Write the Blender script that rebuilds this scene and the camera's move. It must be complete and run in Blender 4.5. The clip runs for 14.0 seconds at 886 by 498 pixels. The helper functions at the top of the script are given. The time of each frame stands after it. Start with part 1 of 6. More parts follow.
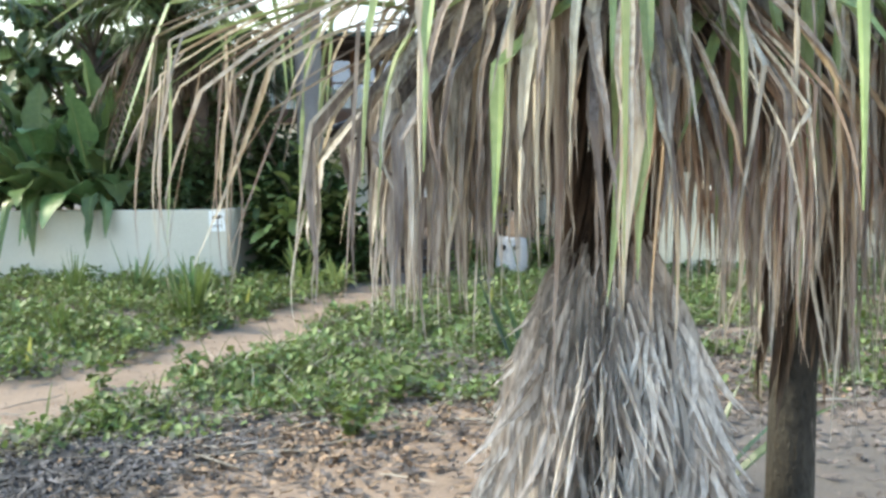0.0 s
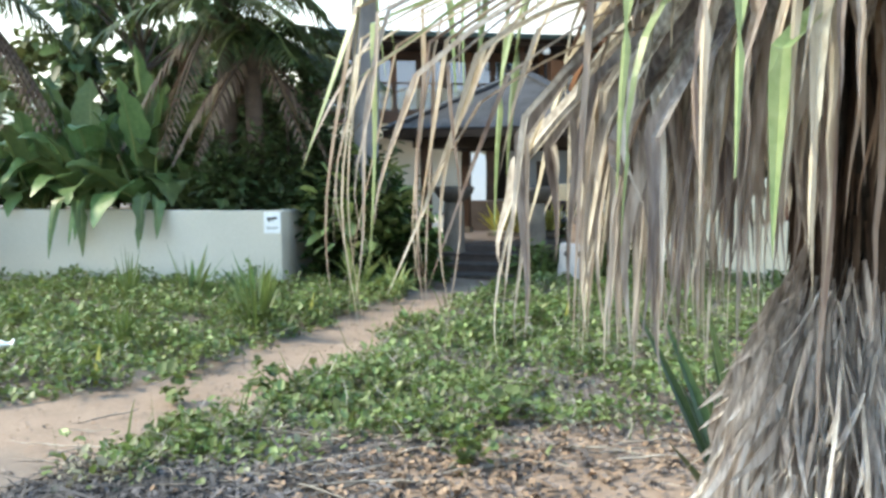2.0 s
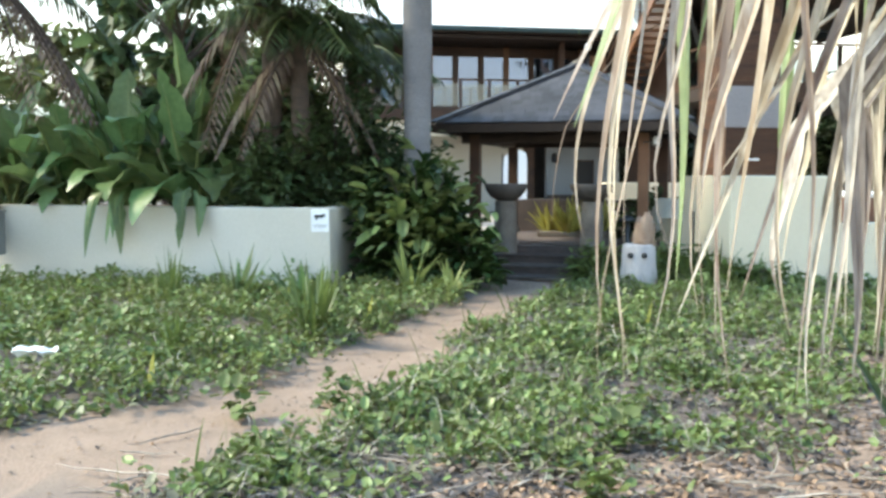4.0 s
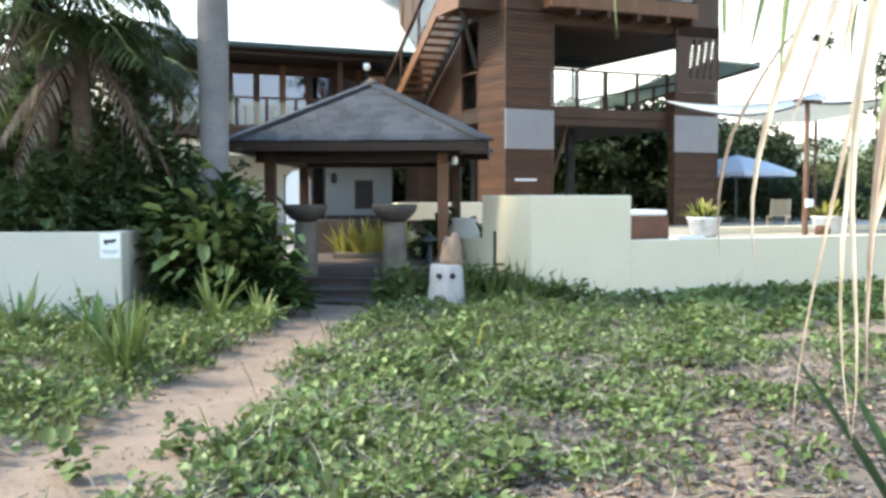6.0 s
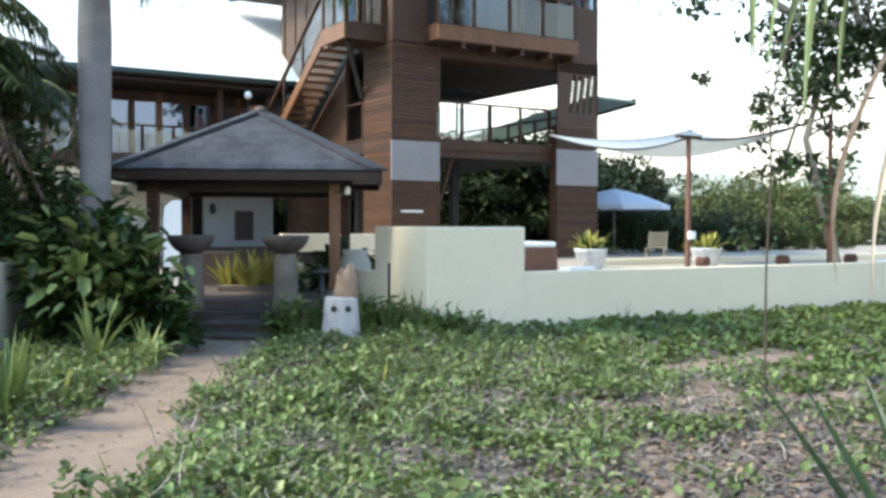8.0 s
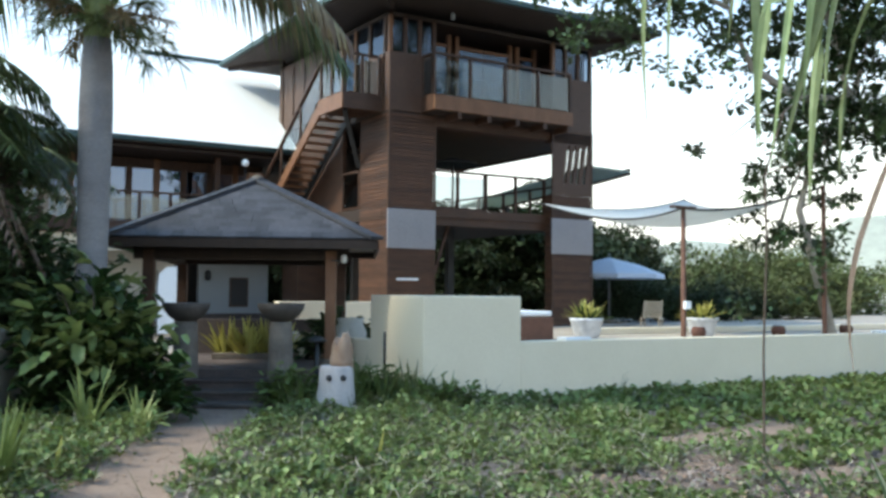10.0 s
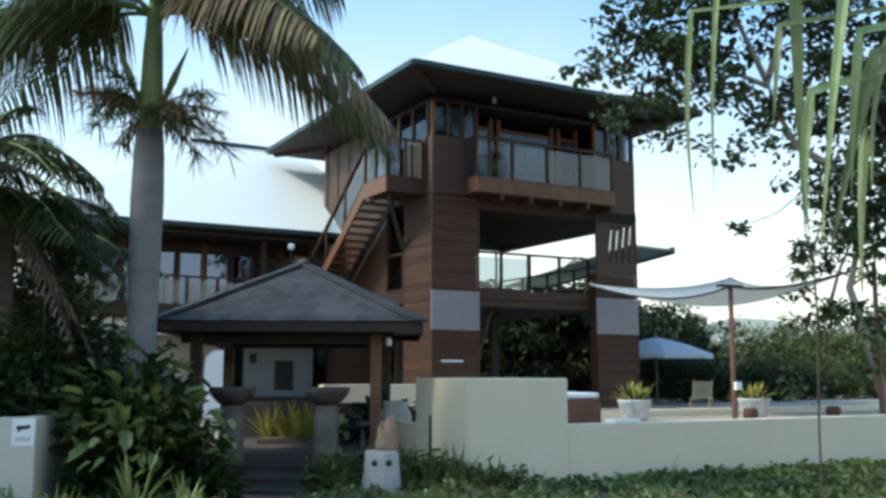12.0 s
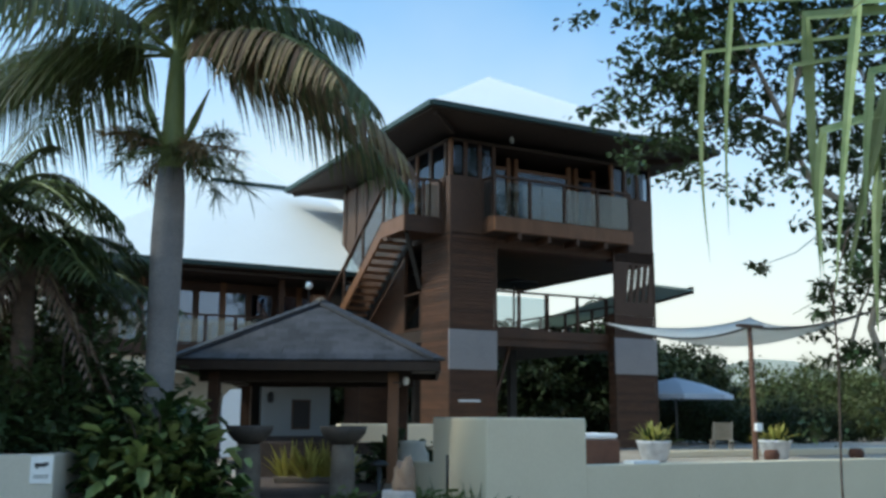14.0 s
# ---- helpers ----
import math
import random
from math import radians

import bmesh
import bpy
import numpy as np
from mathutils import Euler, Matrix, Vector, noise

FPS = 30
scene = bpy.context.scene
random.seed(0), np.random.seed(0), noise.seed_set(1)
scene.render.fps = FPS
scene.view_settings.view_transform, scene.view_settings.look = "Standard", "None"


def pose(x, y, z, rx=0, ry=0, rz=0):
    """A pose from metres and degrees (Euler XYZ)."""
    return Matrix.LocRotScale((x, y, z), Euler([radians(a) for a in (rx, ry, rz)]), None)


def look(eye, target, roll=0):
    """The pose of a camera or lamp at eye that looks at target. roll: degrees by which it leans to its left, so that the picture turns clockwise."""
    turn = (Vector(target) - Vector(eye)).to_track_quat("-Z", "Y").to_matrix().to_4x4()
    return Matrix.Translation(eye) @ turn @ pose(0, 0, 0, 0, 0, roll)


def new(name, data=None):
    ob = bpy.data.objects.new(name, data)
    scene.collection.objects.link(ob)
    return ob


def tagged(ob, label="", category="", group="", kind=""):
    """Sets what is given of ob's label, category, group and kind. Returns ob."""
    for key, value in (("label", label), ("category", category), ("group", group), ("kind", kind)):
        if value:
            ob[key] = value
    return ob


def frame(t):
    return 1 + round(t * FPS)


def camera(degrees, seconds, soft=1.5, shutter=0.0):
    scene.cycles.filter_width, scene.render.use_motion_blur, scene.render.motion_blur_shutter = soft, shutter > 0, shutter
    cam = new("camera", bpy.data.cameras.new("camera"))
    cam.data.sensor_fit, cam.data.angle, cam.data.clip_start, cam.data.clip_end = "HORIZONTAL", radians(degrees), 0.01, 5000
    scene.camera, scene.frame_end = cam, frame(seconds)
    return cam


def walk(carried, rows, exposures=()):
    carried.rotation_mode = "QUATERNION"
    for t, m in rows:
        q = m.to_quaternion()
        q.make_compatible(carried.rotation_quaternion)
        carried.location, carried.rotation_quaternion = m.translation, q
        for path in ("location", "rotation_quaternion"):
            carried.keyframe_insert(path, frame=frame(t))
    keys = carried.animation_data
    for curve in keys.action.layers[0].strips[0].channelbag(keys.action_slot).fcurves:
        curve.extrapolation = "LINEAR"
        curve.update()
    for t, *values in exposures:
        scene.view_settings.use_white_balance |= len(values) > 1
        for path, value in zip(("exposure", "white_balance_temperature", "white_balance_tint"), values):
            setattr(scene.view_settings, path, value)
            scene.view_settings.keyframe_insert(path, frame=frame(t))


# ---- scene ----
cam = camera(49.67, 14.0, soft=3.1)
PATH = [
    (0.0, pose(1.514, -2.387, 1.630, 85.39, 0.86, -12.12)),
    (0.5, pose(1.399, -2.258, 1.603, 85.12, -0.22, -8.93)),
    (1.0, pose(1.331, -2.009, 1.555, 85.74, 1.12, -4.25)),
    (1.5, pose(1.204, -1.826, 1.549, 85.34, 0.45, -6.07)),
    (2.0, pose(1.064, -1.766, 1.640, 85.53, 0.16, -10.76)),
    (2.5, pose(0.985, -1.531, 1.596, 85.31, 0.05, -8.15)),
    (5.0, pose(0.460, -0.649, 1.576, 86.24, -0.62, -14.66)),
    (5.5, pose(0.313, -0.511, 1.577, 87.15, 0.32, -23.14)),
    (6.0, pose(0.209, -0.345, 1.576, 86.78, 0.06, -23.89)),
    (6.5, pose(0.209, -0.169, 1.551, 87.09, 0.71, -26.33)),
    (7.0, pose(0.160, -0.071, 1.559, 87.28, 0.43, -28.84)),
    (7.5, pose(0.083, -0.003, 1.555, 87.89, 0.36, -30.71)),
    (10.0, pose(0.024, 0.025, 1.590, 92.71, -0.49, -31.78)),
    (10.5, pose(0.020, 0.016, 1.585, 94.07, 0.03, -31.04)),
    (11.0, pose(0.009, 0.001, 1.593, 95.26, -0.17, -30.13)),
    (11.5, pose(0.003, 0.008, 1.612, 96.48, -0.10, -29.79)),
    (12.0, pose(0.002, 0.013, 1.614, 97.50, -0.07, -29.14)),
    (12.5, pose(0.000, 0.000, 1.609, 98.55, -0.31, -28.34)),
    (13.0, pose(0.003, 0.006, 1.612, 99.57, -0.46, -28.19)),
    (13.5, pose(-0.003, -0.000, 1.609, 100.21, -0.29, -27.92)),
    (14.0, pose(-0.011, -0.013, 1.603, 99.85, -0.35, -28.11)),
]
walk(cam, PATH, exposures=[(0.0, 0.92, 7600, 2), (2.5, 0.95, 7600, 2), (5.5, 1.02, 7500, 4), (7.5, 0.80, 7300, 5), (10.0, 0.34, 6950, 3), (11.0, 0.08, 6800, 2), (12.0, -0.20, 6750, -1), (12.8, -0.38, 6650, -1), (14.0, -0.44, 6600, -2)])

# ---- light ----
SUN_EL, SUN_DIR = 42.0, Vector((-0.88, 0.26, 0.0)).normalized()
world = bpy.data.worlds.new("sky")
scene.world = world
world.use_nodes = True
wn = world.node_tree.nodes
sky = wn.new("ShaderNodeTexSky")
sky.sky_type, sky.sun_disc = "NISHITA", False
sky.sun_elevation, sky.sun_rotation = radians(SUN_EL), math.atan2(SUN_DIR.x, SUN_DIR.y)
sky.air_density, sky.dust_density, sky.ozone_density = 1.0, 1.2, 1.5
wn["Background"].inputs["Strength"].default_value = 0.15
wl_ = world.node_tree.links
wc, ws, wm, wz, wa = wn.new("ShaderNodeTexCoord"), wn.new("ShaderNodeSeparateXYZ"), wn.new("ShaderNodeMix"), wn.new("ShaderNodeMapRange"), wn.new("ShaderNodeTexNoise")
wl_.new(wc.outputs["Generated"], ws.inputs[0])
wl_.new(wc.outputs["Generated"], wa.inputs["Vector"])
wa.inputs["Scale"].default_value, wa.inputs["Detail"].default_value = 2.2, 5.0
wsum = wn.new("ShaderNodeMath")
wsum.operation = "MULTIPLY_ADD"
wsum.inputs[1].default_value = -0.30
wl_.new(wa.outputs["Fac"], wsum.inputs[0])
wl_.new(ws.outputs["Z"], wsum.inputs[2])
wz.inputs["From Min"].default_value, wz.inputs["From Max"].default_value = -0.06, 0.27
wz.inputs["To Min"].default_value, wz.inputs["To Max"].default_value = 1.0, 0.04
wl_.new(wsum.outputs[0], wz.inputs["Value"])
wm.data_type = "RGBA"
wm.inputs["B"].default_value = (8.9, 9.0, 9.0, 1)
wb_ = wn.new("ShaderNodeVectorMath")
wb_.operation = "MULTIPLY"
wb_.inputs[1].default_value = (1.75, 2.4, 2.75)
wl_.new(sky.outputs["Color"], wb_.inputs[0])
wl_.new(wb_.outputs[0], wm.inputs["A"])
wl_.new(wz.outputs["Result"], wm.inputs["Factor"])
wl_.new(wm.outputs["Result"], wn["Background"].inputs["Color"])
sun = new("sun", bpy.data.lights.new("sun", "SUN"))
sun.data.energy, sun.data.angle, sun.data.color = 3.6, radians(10), (1.0, 0.94, 0.84)
sun.matrix_world = look(Vector((0, 0, 30)) + SUN_DIR * 20 + Vector((0, 0, 18)), (0, 0, 30))


# ---- materials ----
def mk(name, c1, c2, rough=0.8, scale=3.0, fine=60.0, bump=0.25, metal=0.0, rand="", amount=0.35, trans=0.0, stretch=(1, 1, 1), spec=0.4):
    m = bpy.data.materials.new(name)
    m.use_nodes = True
    n, l = m.node_tree.nodes, m.node_tree.links
    b = n["Principled BSDF"]
    geo = n.new("ShaderNodeNewGeometry")
    mp = n.new("ShaderNodeMapping")
    mp.inputs["Scale"].default_value = stretch
    l.new(geo.outputs["Position"], mp.inputs["Vector"])
    big, small = n.new("ShaderNodeTexNoise"), n.new("ShaderNodeTexNoise")
    for t, s, d in ((big, scale, 3.0), (small, fine, 4.0)):
        t.inputs["Scale"].default_value, t.inputs["Detail"].default_value = s, d
        l.new(mp.outputs["Vector"], t.inputs["Vector"])
    add = n.new("ShaderNodeMath")
    add.operation = "ADD"
    l.new(big.outputs["Fac"], add.inputs[0])
    l.new(small.outputs["Fac"], add.inputs[1])
    rng = n.new("ShaderNodeMapRange")
    rng.inputs["From Min"].default_value, rng.inputs["From Max"].default_value = 0.7, 1.3
    l.new(add.outputs[0], rng.inputs["Value"])
    mix = n.new("ShaderNodeMix")
    mix.data_type = "RGBA"
    mix.inputs["A"].default_value, mix.inputs["B"].default_value = (*c1, 1), (*c2, 1)
    l.new(rng.outputs["Result"], mix.inputs["Factor"])
    out = mix.outputs["Result"]
    if rand:
        if rand == "object":
            src = n.new("ShaderNodeObjectInfo").outputs["Random"]
        else:
            src = geo.outputs["Random Per Island"]
        val = n.new("ShaderNodeMapRange")
        val.inputs["To Min"].default_value, val.inputs["To Max"].default_value = 1 - amount, 1 + amount
        l.new(src, val.inputs["Value"])
        hue = n.new("ShaderNodeMapRange")
        hue.inputs["To Min"].default_value, hue.inputs["To Max"].default_value = 0.5 - 0.035 * (amount > 0.3), 0.5 + 0.02
        l.new(src, hue.inputs["Value"])
        hsv = n.new("ShaderNodeHueSaturation")
        l.new(val.outputs["Result"], hsv.inputs["Value"])
        if trans:
            l.new(hue.outputs["Result"], hsv.inputs["Hue"])
        l.new(out, hsv.inputs["Color"])
        out = hsv.outputs["Color"]
    l.new(out, b.inputs["Base Color"])
    b.inputs["Roughness"].default_value, b.inputs["Metallic"].default_value = rough, metal
    b.inputs["Specular IOR Level"].default_value = spec
    if bump:
        bp = n.new("ShaderNodeBump")
        bp.inputs["Strength"].default_value, bp.inputs["Distance"].default_value = bump, 0.02
        l.new(small.outputs["Fac"], bp.inputs["Height"])
        l.new(bp.outputs["Normal"], b.inputs["Normal"])
    if trans:
        tr, ms = n.new("ShaderNodeBsdfTranslucent"), n.new("ShaderNodeMixShader")
        ms.inputs["Fac"].default_value = trans
        l.new(out, tr.inputs["Color"])
        l.new(b.outputs["BSDF"], ms.inputs[1])
        l.new(tr.outputs["BSDF"], ms.inputs[2])
        l.new(ms.outputs["Shader"], n["Material Output"].inputs["Surface"])
    return m


def glass(name, tint, gloss, rough=0.02, sheen=(1, 1, 1)):
    m = bpy.data.materials.new(name)
    m.use_nodes = True
    n, l = m.node_tree.nodes, m.node_tree.links
    n.remove(n["Principled BSDF"])
    tr, gl, ms = n.new("ShaderNodeBsdfTransparent"), n.new("ShaderNodeBsdfGlossy"), n.new("ShaderNodeMixShader")
    tr.inputs["Color"].default_value = (*tint, 1)
    gl.inputs["Roughness"].default_value = rough
    gl.inputs["Color"].default_value = (*sheen, 1)
    fr, pw_, ad = n.new("ShaderNodeLayerWeight"), n.new("ShaderNodeMath"), n.new("ShaderNodeMath")
    fr.inputs["Blend"].default_value = 0.5
    pw_.operation, pw_.inputs[1].default_value = "POWER", 4.0
    ad.operation, ad.use_clamp = "MULTIPLY_ADD", True
    ad.inputs[1].default_value, ad.inputs[2].default_value = 0.5, gloss
    l.new(fr.outputs["Facing"], pw_.inputs[0])
    l.new(pw_.outputs[0], ad.inputs[0])
    l.new(ad.outputs[0], ms.inputs["Fac"])
    l.new(tr.outputs["BSDF"], ms.inputs[1])
    l.new(gl.outputs["BSDF"], ms.inputs[2])
    l.new(ms.outputs["Shader"], n["Material Output"].inputs["Surface"])
    return m


M = {}
M["render_cream"] = mk("cream_render", (0.69, 0.59, 0.435), (0.76, 0.66, 0.50), 0.85, 0.8, 45, 0.12)
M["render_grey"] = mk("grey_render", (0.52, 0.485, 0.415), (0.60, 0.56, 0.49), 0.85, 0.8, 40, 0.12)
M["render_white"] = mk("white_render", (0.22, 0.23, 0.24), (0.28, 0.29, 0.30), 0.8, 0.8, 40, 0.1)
M["soil"] = mk("soil", (0.06, 0.045, 0.03), (0.12, 0.09, 0.06), 0.95, 3, 40, 0.5)
M["slat"] = mk("slat_timber", (0.040, 0.017, 0.009), (0.092, 0.040, 0.021), 0.6, 1.5, 30, 0.2, rand="object", amount=0.28, stretch=(1, 1, 8))
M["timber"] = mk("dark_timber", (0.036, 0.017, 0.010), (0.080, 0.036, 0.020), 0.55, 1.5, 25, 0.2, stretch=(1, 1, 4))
# lighter timber: oiled parts, and posts painted as lit
M["timber_light"] = mk("oiled_and_lit_timber", (0.125, 0.054, 0.025), (0.20, 0.09, 0.044), 0.5, 1.5, 25, 0.2, stretch=(4, 4, 1))
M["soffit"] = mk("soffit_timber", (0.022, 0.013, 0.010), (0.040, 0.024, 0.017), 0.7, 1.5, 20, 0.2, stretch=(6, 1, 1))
M["panel_brown"] = mk("brown_panel", (0.058, 0.029, 0.018), (0.092, 0.047, 0.029), 0.55, 0.8, 20, 0.05)
M["panel_grey"] = mk("zinc_panel", (0.23, 0.22, 0.24), (0.29, 0.28, 0.30), 0.45, 0.9, 20, 0.05, metal=0.3)
M["steel"] = mk("dark_steel", (0.025, 0.027, 0.03), (0.045, 0.047, 0.05), 0.5, 2, 40, 0.05, metal=0.4)
M["roof_white"] = mk("white_roof_sheet", (0.90, 0.89, 0.87), (0.94, 0.93, 0.91), 0.5, 0.5, 12, 0.05)
M["gutter"] = mk("green_gutter", (0.02, 0.045, 0.045), (0.035, 0.065, 0.06), 0.5, 1, 30, 0.05)
M["roof_green"] = mk("pale_green_sheet", (0.40, 0.46, 0.40), (0.50, 0.55, 0.48), 0.5, 0.5, 12, 0.05, trans=0.45)
M["shingle"] = mk("slate_shingle", (0.024, 0.025, 0.031), (0.066, 0.066, 0.078), 0.75, 1.2, 30, 0.4, rand="object", amount=0.3)
M["stone"] = mk("weathered_stone", (0.11, 0.088, 0.073), (0.21, 0.178, 0.147), 0.9, 4, 50, 0.5)
M["stone_dark"] = mk("dark_stone", (0.05, 0.042, 0.038), (0.12, 0.10, 0.088), 0.85, 4, 50, 0.5)
M["brick_dark"] = mk("dark_brick", (0.055, 0.042, 0.04), (0.115, 0.085, 0.075), 0.85, 3, 40, 0.4, rand="object", amount=0.3)
M["wood_grey"] = mk("silvered_wood", (0.36, 0.33, 0.33), (0.52, 0.48, 0.47), 0.85, 3, 40, 0.4, stretch=(3, 3, 0.6))
M["wood_raw"] = mk("broken_wood", (0.26, 0.16, 0.11), (0.42, 0.29, 0.21), 0.9, 5, 50, 0.6, stretch=(3, 3, 0.6))
M["white"] = mk("white_paint", (0.76, 0.77, 0.79), (0.83, 0.84, 0.86), 0.5, 1, 20, 0.03)
M["canvas"] = mk("white_canvas", (0.74, 0.75, 0.76), (0.82, 0.83, 0.84), 0.8, 1, 90, 0.1, trans=0.35)
M["sail"] = mk("shade_cloth", (0.72, 0.74, 0.74), (0.80, 0.82, 0.82), 0.8, 1, 120, 0.1, trans=0.45)
M["umbrella"] = mk("blue_white_canvas", (0.62, 0.68, 0.78), (0.70, 0.76, 0.85), 0.8, 1, 90, 0.1, trans=0.25)
M["black"] = mk("black_plastic", (0.012, 0.012, 0.013), (0.02, 0.02, 0.022), 0.5, 3, 40, 0.03)
M["box_grey"] = mk("grey_metal_box", (0.17, 0.18, 0.185), (0.22, 0.23, 0.235), 0.55, 1.5, 30, 0.05, metal=0.2)
# near-black wall colour that carries the shade of unlit rooms
M["interior"] = mk("shade_dark_interior", (0.022, 0.018, 0.016), (0.045, 0.035, 0.03), 0.8, 1, 10, 0.05)
M["curtain"] = mk("curtain", (0.55, 0.54, 0.52), (0.66, 0.65, 0.63), 0.9, 2, 60, 0.1, stretch=(6, 6, 0.5))
M["paving"] = mk("paving", (0.30, 0.25, 0.21), (0.40, 0.34, 0.28), 0.9, 2, 40, 0.3)
M["terracotta"] = mk("terracotta", (0.075, 0.032, 0.022), (0.13, 0.058, 0.040), 0.85, 4, 50, 0.2)
M["pot_white"] = mk("weathered_pot", (0.45, 0.46, 0.48), (0.72, 0.73, 0.75), 0.8, 9, 50, 0.4)
M["wicker"] = mk("brown_wicker", (0.10, 0.045, 0.03), (0.17, 0.08, 0.05), 0.7, 6, 90, 0.5)
M["teak"] = mk("teak", (0.33, 0.26, 0.19), (0.45, 0.37, 0.29), 0.7, 2, 40, 0.2)
M["cushion"] = mk("cushion", (0.75, 0.76, 0.78), (0.82, 0.83, 0.85), 0.9, 2, 60, 0.1)
M["bark_palm"] = mk("palm_bark", (0.15, 0.145, 0.155), (0.24, 0.23, 0.235), 0.85, 1.2, 25, 0.35, stretch=(1, 1, 3))
M["bark_dark"] = mk("dark_bark", (0.055, 0.04, 0.033), (0.12, 0.085, 0.065), 0.95, 4, 35, 0.6, stretch=(1, 1, 2))
M["bark_blackish"] = mk("blackish_bark", (0.02, 0.018, 0.015), (0.06, 0.052, 0.043), 0.9, 7, 50, 0.9, stretch=(1, 1, 0.5))
M["bark_pale"] = mk("pale_bark", (0.25, 0.21, 0.17), (0.40, 0.35, 0.30), 0.9, 3, 35, 0.4)
M["shaft"] = mk("crownshaft", (0.13, 0.17, 0.06), (0.20, 0.24, 0.09), 0.5, 2, 25, 0.1, stretch=(3, 3, 0.5))
M["leaf_cover"] = mk("creeper_leaf", (0.064, 0.100, 0.026), (0.155, 0.205, 0.066), 0.5, 1.2, 12, 0.0, rand="island", amount=0.4, trans=0.32)
M["leaf_grey"] = mk("greyish_creeper_leaf", (0.155, 0.155, 0.10), (0.25, 0.24, 0.165), 0.6, 1.2, 12, 0.0, rand="island", amount=0.45, trans=0.2)
M["leaf_young"] = mk("young_creeper_leaf", (0.15, 0.19, 0.055), (0.27, 0.30, 0.12), 0.4, 1.2, 12, 0.0, rand="island", amount=0.3, trans=0.25)
M["leaf_shrub"] = mk("shrub_leaf", (0.022, 0.044, 0.012), (0.052, 0.086, 0.024), 0.5, 1.5, 12, 0.0, rand="island", amount=0.5, trans=0.32)
M["leaf_dark"] = mk("dark_leaf", (0.050, 0.078, 0.034), (0.10, 0.142, 0.060), 0.5, 1.5, 12, 0.0, rand="island", amount=0.5, trans=0.38)
M["leaf_tree"] = mk("dark_tree_leaf", (0.030, 0.052, 0.020), (0.062, 0.095, 0.034), 0.5, 1.5, 12, 0.0, rand="island", amount=0.5, trans=0.15)
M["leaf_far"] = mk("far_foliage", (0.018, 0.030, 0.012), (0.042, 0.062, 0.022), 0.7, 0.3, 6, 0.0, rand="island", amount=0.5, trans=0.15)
# lit copy of the far foliage: sunlight is put into the leaf colour
M["leaf_sunny"] = mk("sunlit_far_foliage", (0.070, 0.090, 0.030), (0.140, 0.155, 0.056), 0.7, 0.3, 6, 0.0, rand="island", amount=0.45, trans=0.2)
M["leaf_palm"] = mk("palm_leaflet", (0.062, 0.084, 0.032), (0.120, 0.142, 0.056), 0.4, 1.5, 12, 0.0, rand="island", amount=0.45, trans=0.32)
M["leaf_palm_dark"] = mk("dark_palm_leaflet", (0.034, 0.056, 0.020), (0.075, 0.10, 0.036), 0.45, 1.5, 12, 0.0, rand="island", amount=0.45, trans=0.2)
M["frond_dead"] = mk("dead_palm_leaflet", (0.13, 0.092, 0.065), (0.25, 0.185, 0.135), 0.7, 1.5, 12, 0.0, rand="island", amount=0.4, trans=0.1)
M["leaf_palm_dry"] = mk("yellowing_palm_leaflet", (0.18, 0.13, 0.065), (0.28, 0.205, 0.115), 0.6, 1.5, 12, 0.0, rand="island", amount=0.4, trans=0.2)
M["leaf_paddle"] = mk("paddle_leaf", (0.080, 0.140, 0.052), (0.145, 0.215, 0.085), 0.35, 1.5, 14, 0.1, rand="object", amount=0.35, trans=0.3)
M["leaf_dark_blade"] = mk("dark_blade_leaf", (0.035, 0.062, 0.026), (0.075, 0.115, 0.05), 0.4, 2.5, 30, 0.1, rand="object", amount=0.3, trans=0.15)
M["leaf_pand"] = mk("pandanus_leaf", (0.19, 0.25, 0.10), (0.33, 0.38, 0.19), 0.4, 2.5, 30, 0.1, rand="object", amount=0.3, trans=0.25)
M["leaf_pand_dry"] = mk("dry_pandanus_leaf", (0.23, 0.16, 0.11), (0.50, 0.44, 0.37), 0.75, 3.5, 40, 0.2, rand="object", amount=0.4, trans=0.08, stretch=(1.6, 1.6, 0.2))
M["leaf_pand_stuff"] = mk("dry_hanging_leaf", (0.11, 0.085, 0.066), (0.58, 0.525, 0.465), 0.75, 3.5, 40, 0.2, rand="island", amount=0.45, trans=0.08, stretch=(1.6, 1.6, 0.2))
M["leaf_pand_warm"] = mk("warm_dry_leaf", (0.28, 0.165, 0.095), (0.58, 0.48, 0.39), 0.7, 2.5, 40, 0.2, rand="island", amount=0.5, trans=0.1, stretch=(1.6, 1.6, 0.2))
# brown leaf bases, darkened so the gap round the trunk looks shaded
M["leaf_base"] = mk("shaded_leaf_base", (0.045, 0.032, 0.024), (0.15, 0.105, 0.078), 0.85, 4, 45, 0.3, rand="island", amount=0.4, stretch=(1.6, 1.6, 0.2))
M["thatch"] = mk("grey_thatch", (0.24, 0.195, 0.165), (0.74, 0.69, 0.65), 0.85, 4, 45, 0.3, rand="island", amount=0.45, stretch=(1.6, 1.6, 0.2))
M["yellow_leaf"] = mk("yellow_leaf", (0.36, 0.31, 0.07), (0.52, 0.46, 0.14), 0.5, 3, 20, 0.0, rand="island", amount=0.3, trans=0.25)
M["dry_twig"] = mk("dry_twig", (0.26, 0.21, 0.17), (0.42, 0.37, 0.32), 0.9, 5, 40, 0.2, rand="island", amount=0.4)
M["litter"] = mk("leaf_litter", (0.055, 0.045, 0.045), (0.20, 0.155, 0.135), 0.9, 5, 40, 0.2, rand="island", amount=0.6)
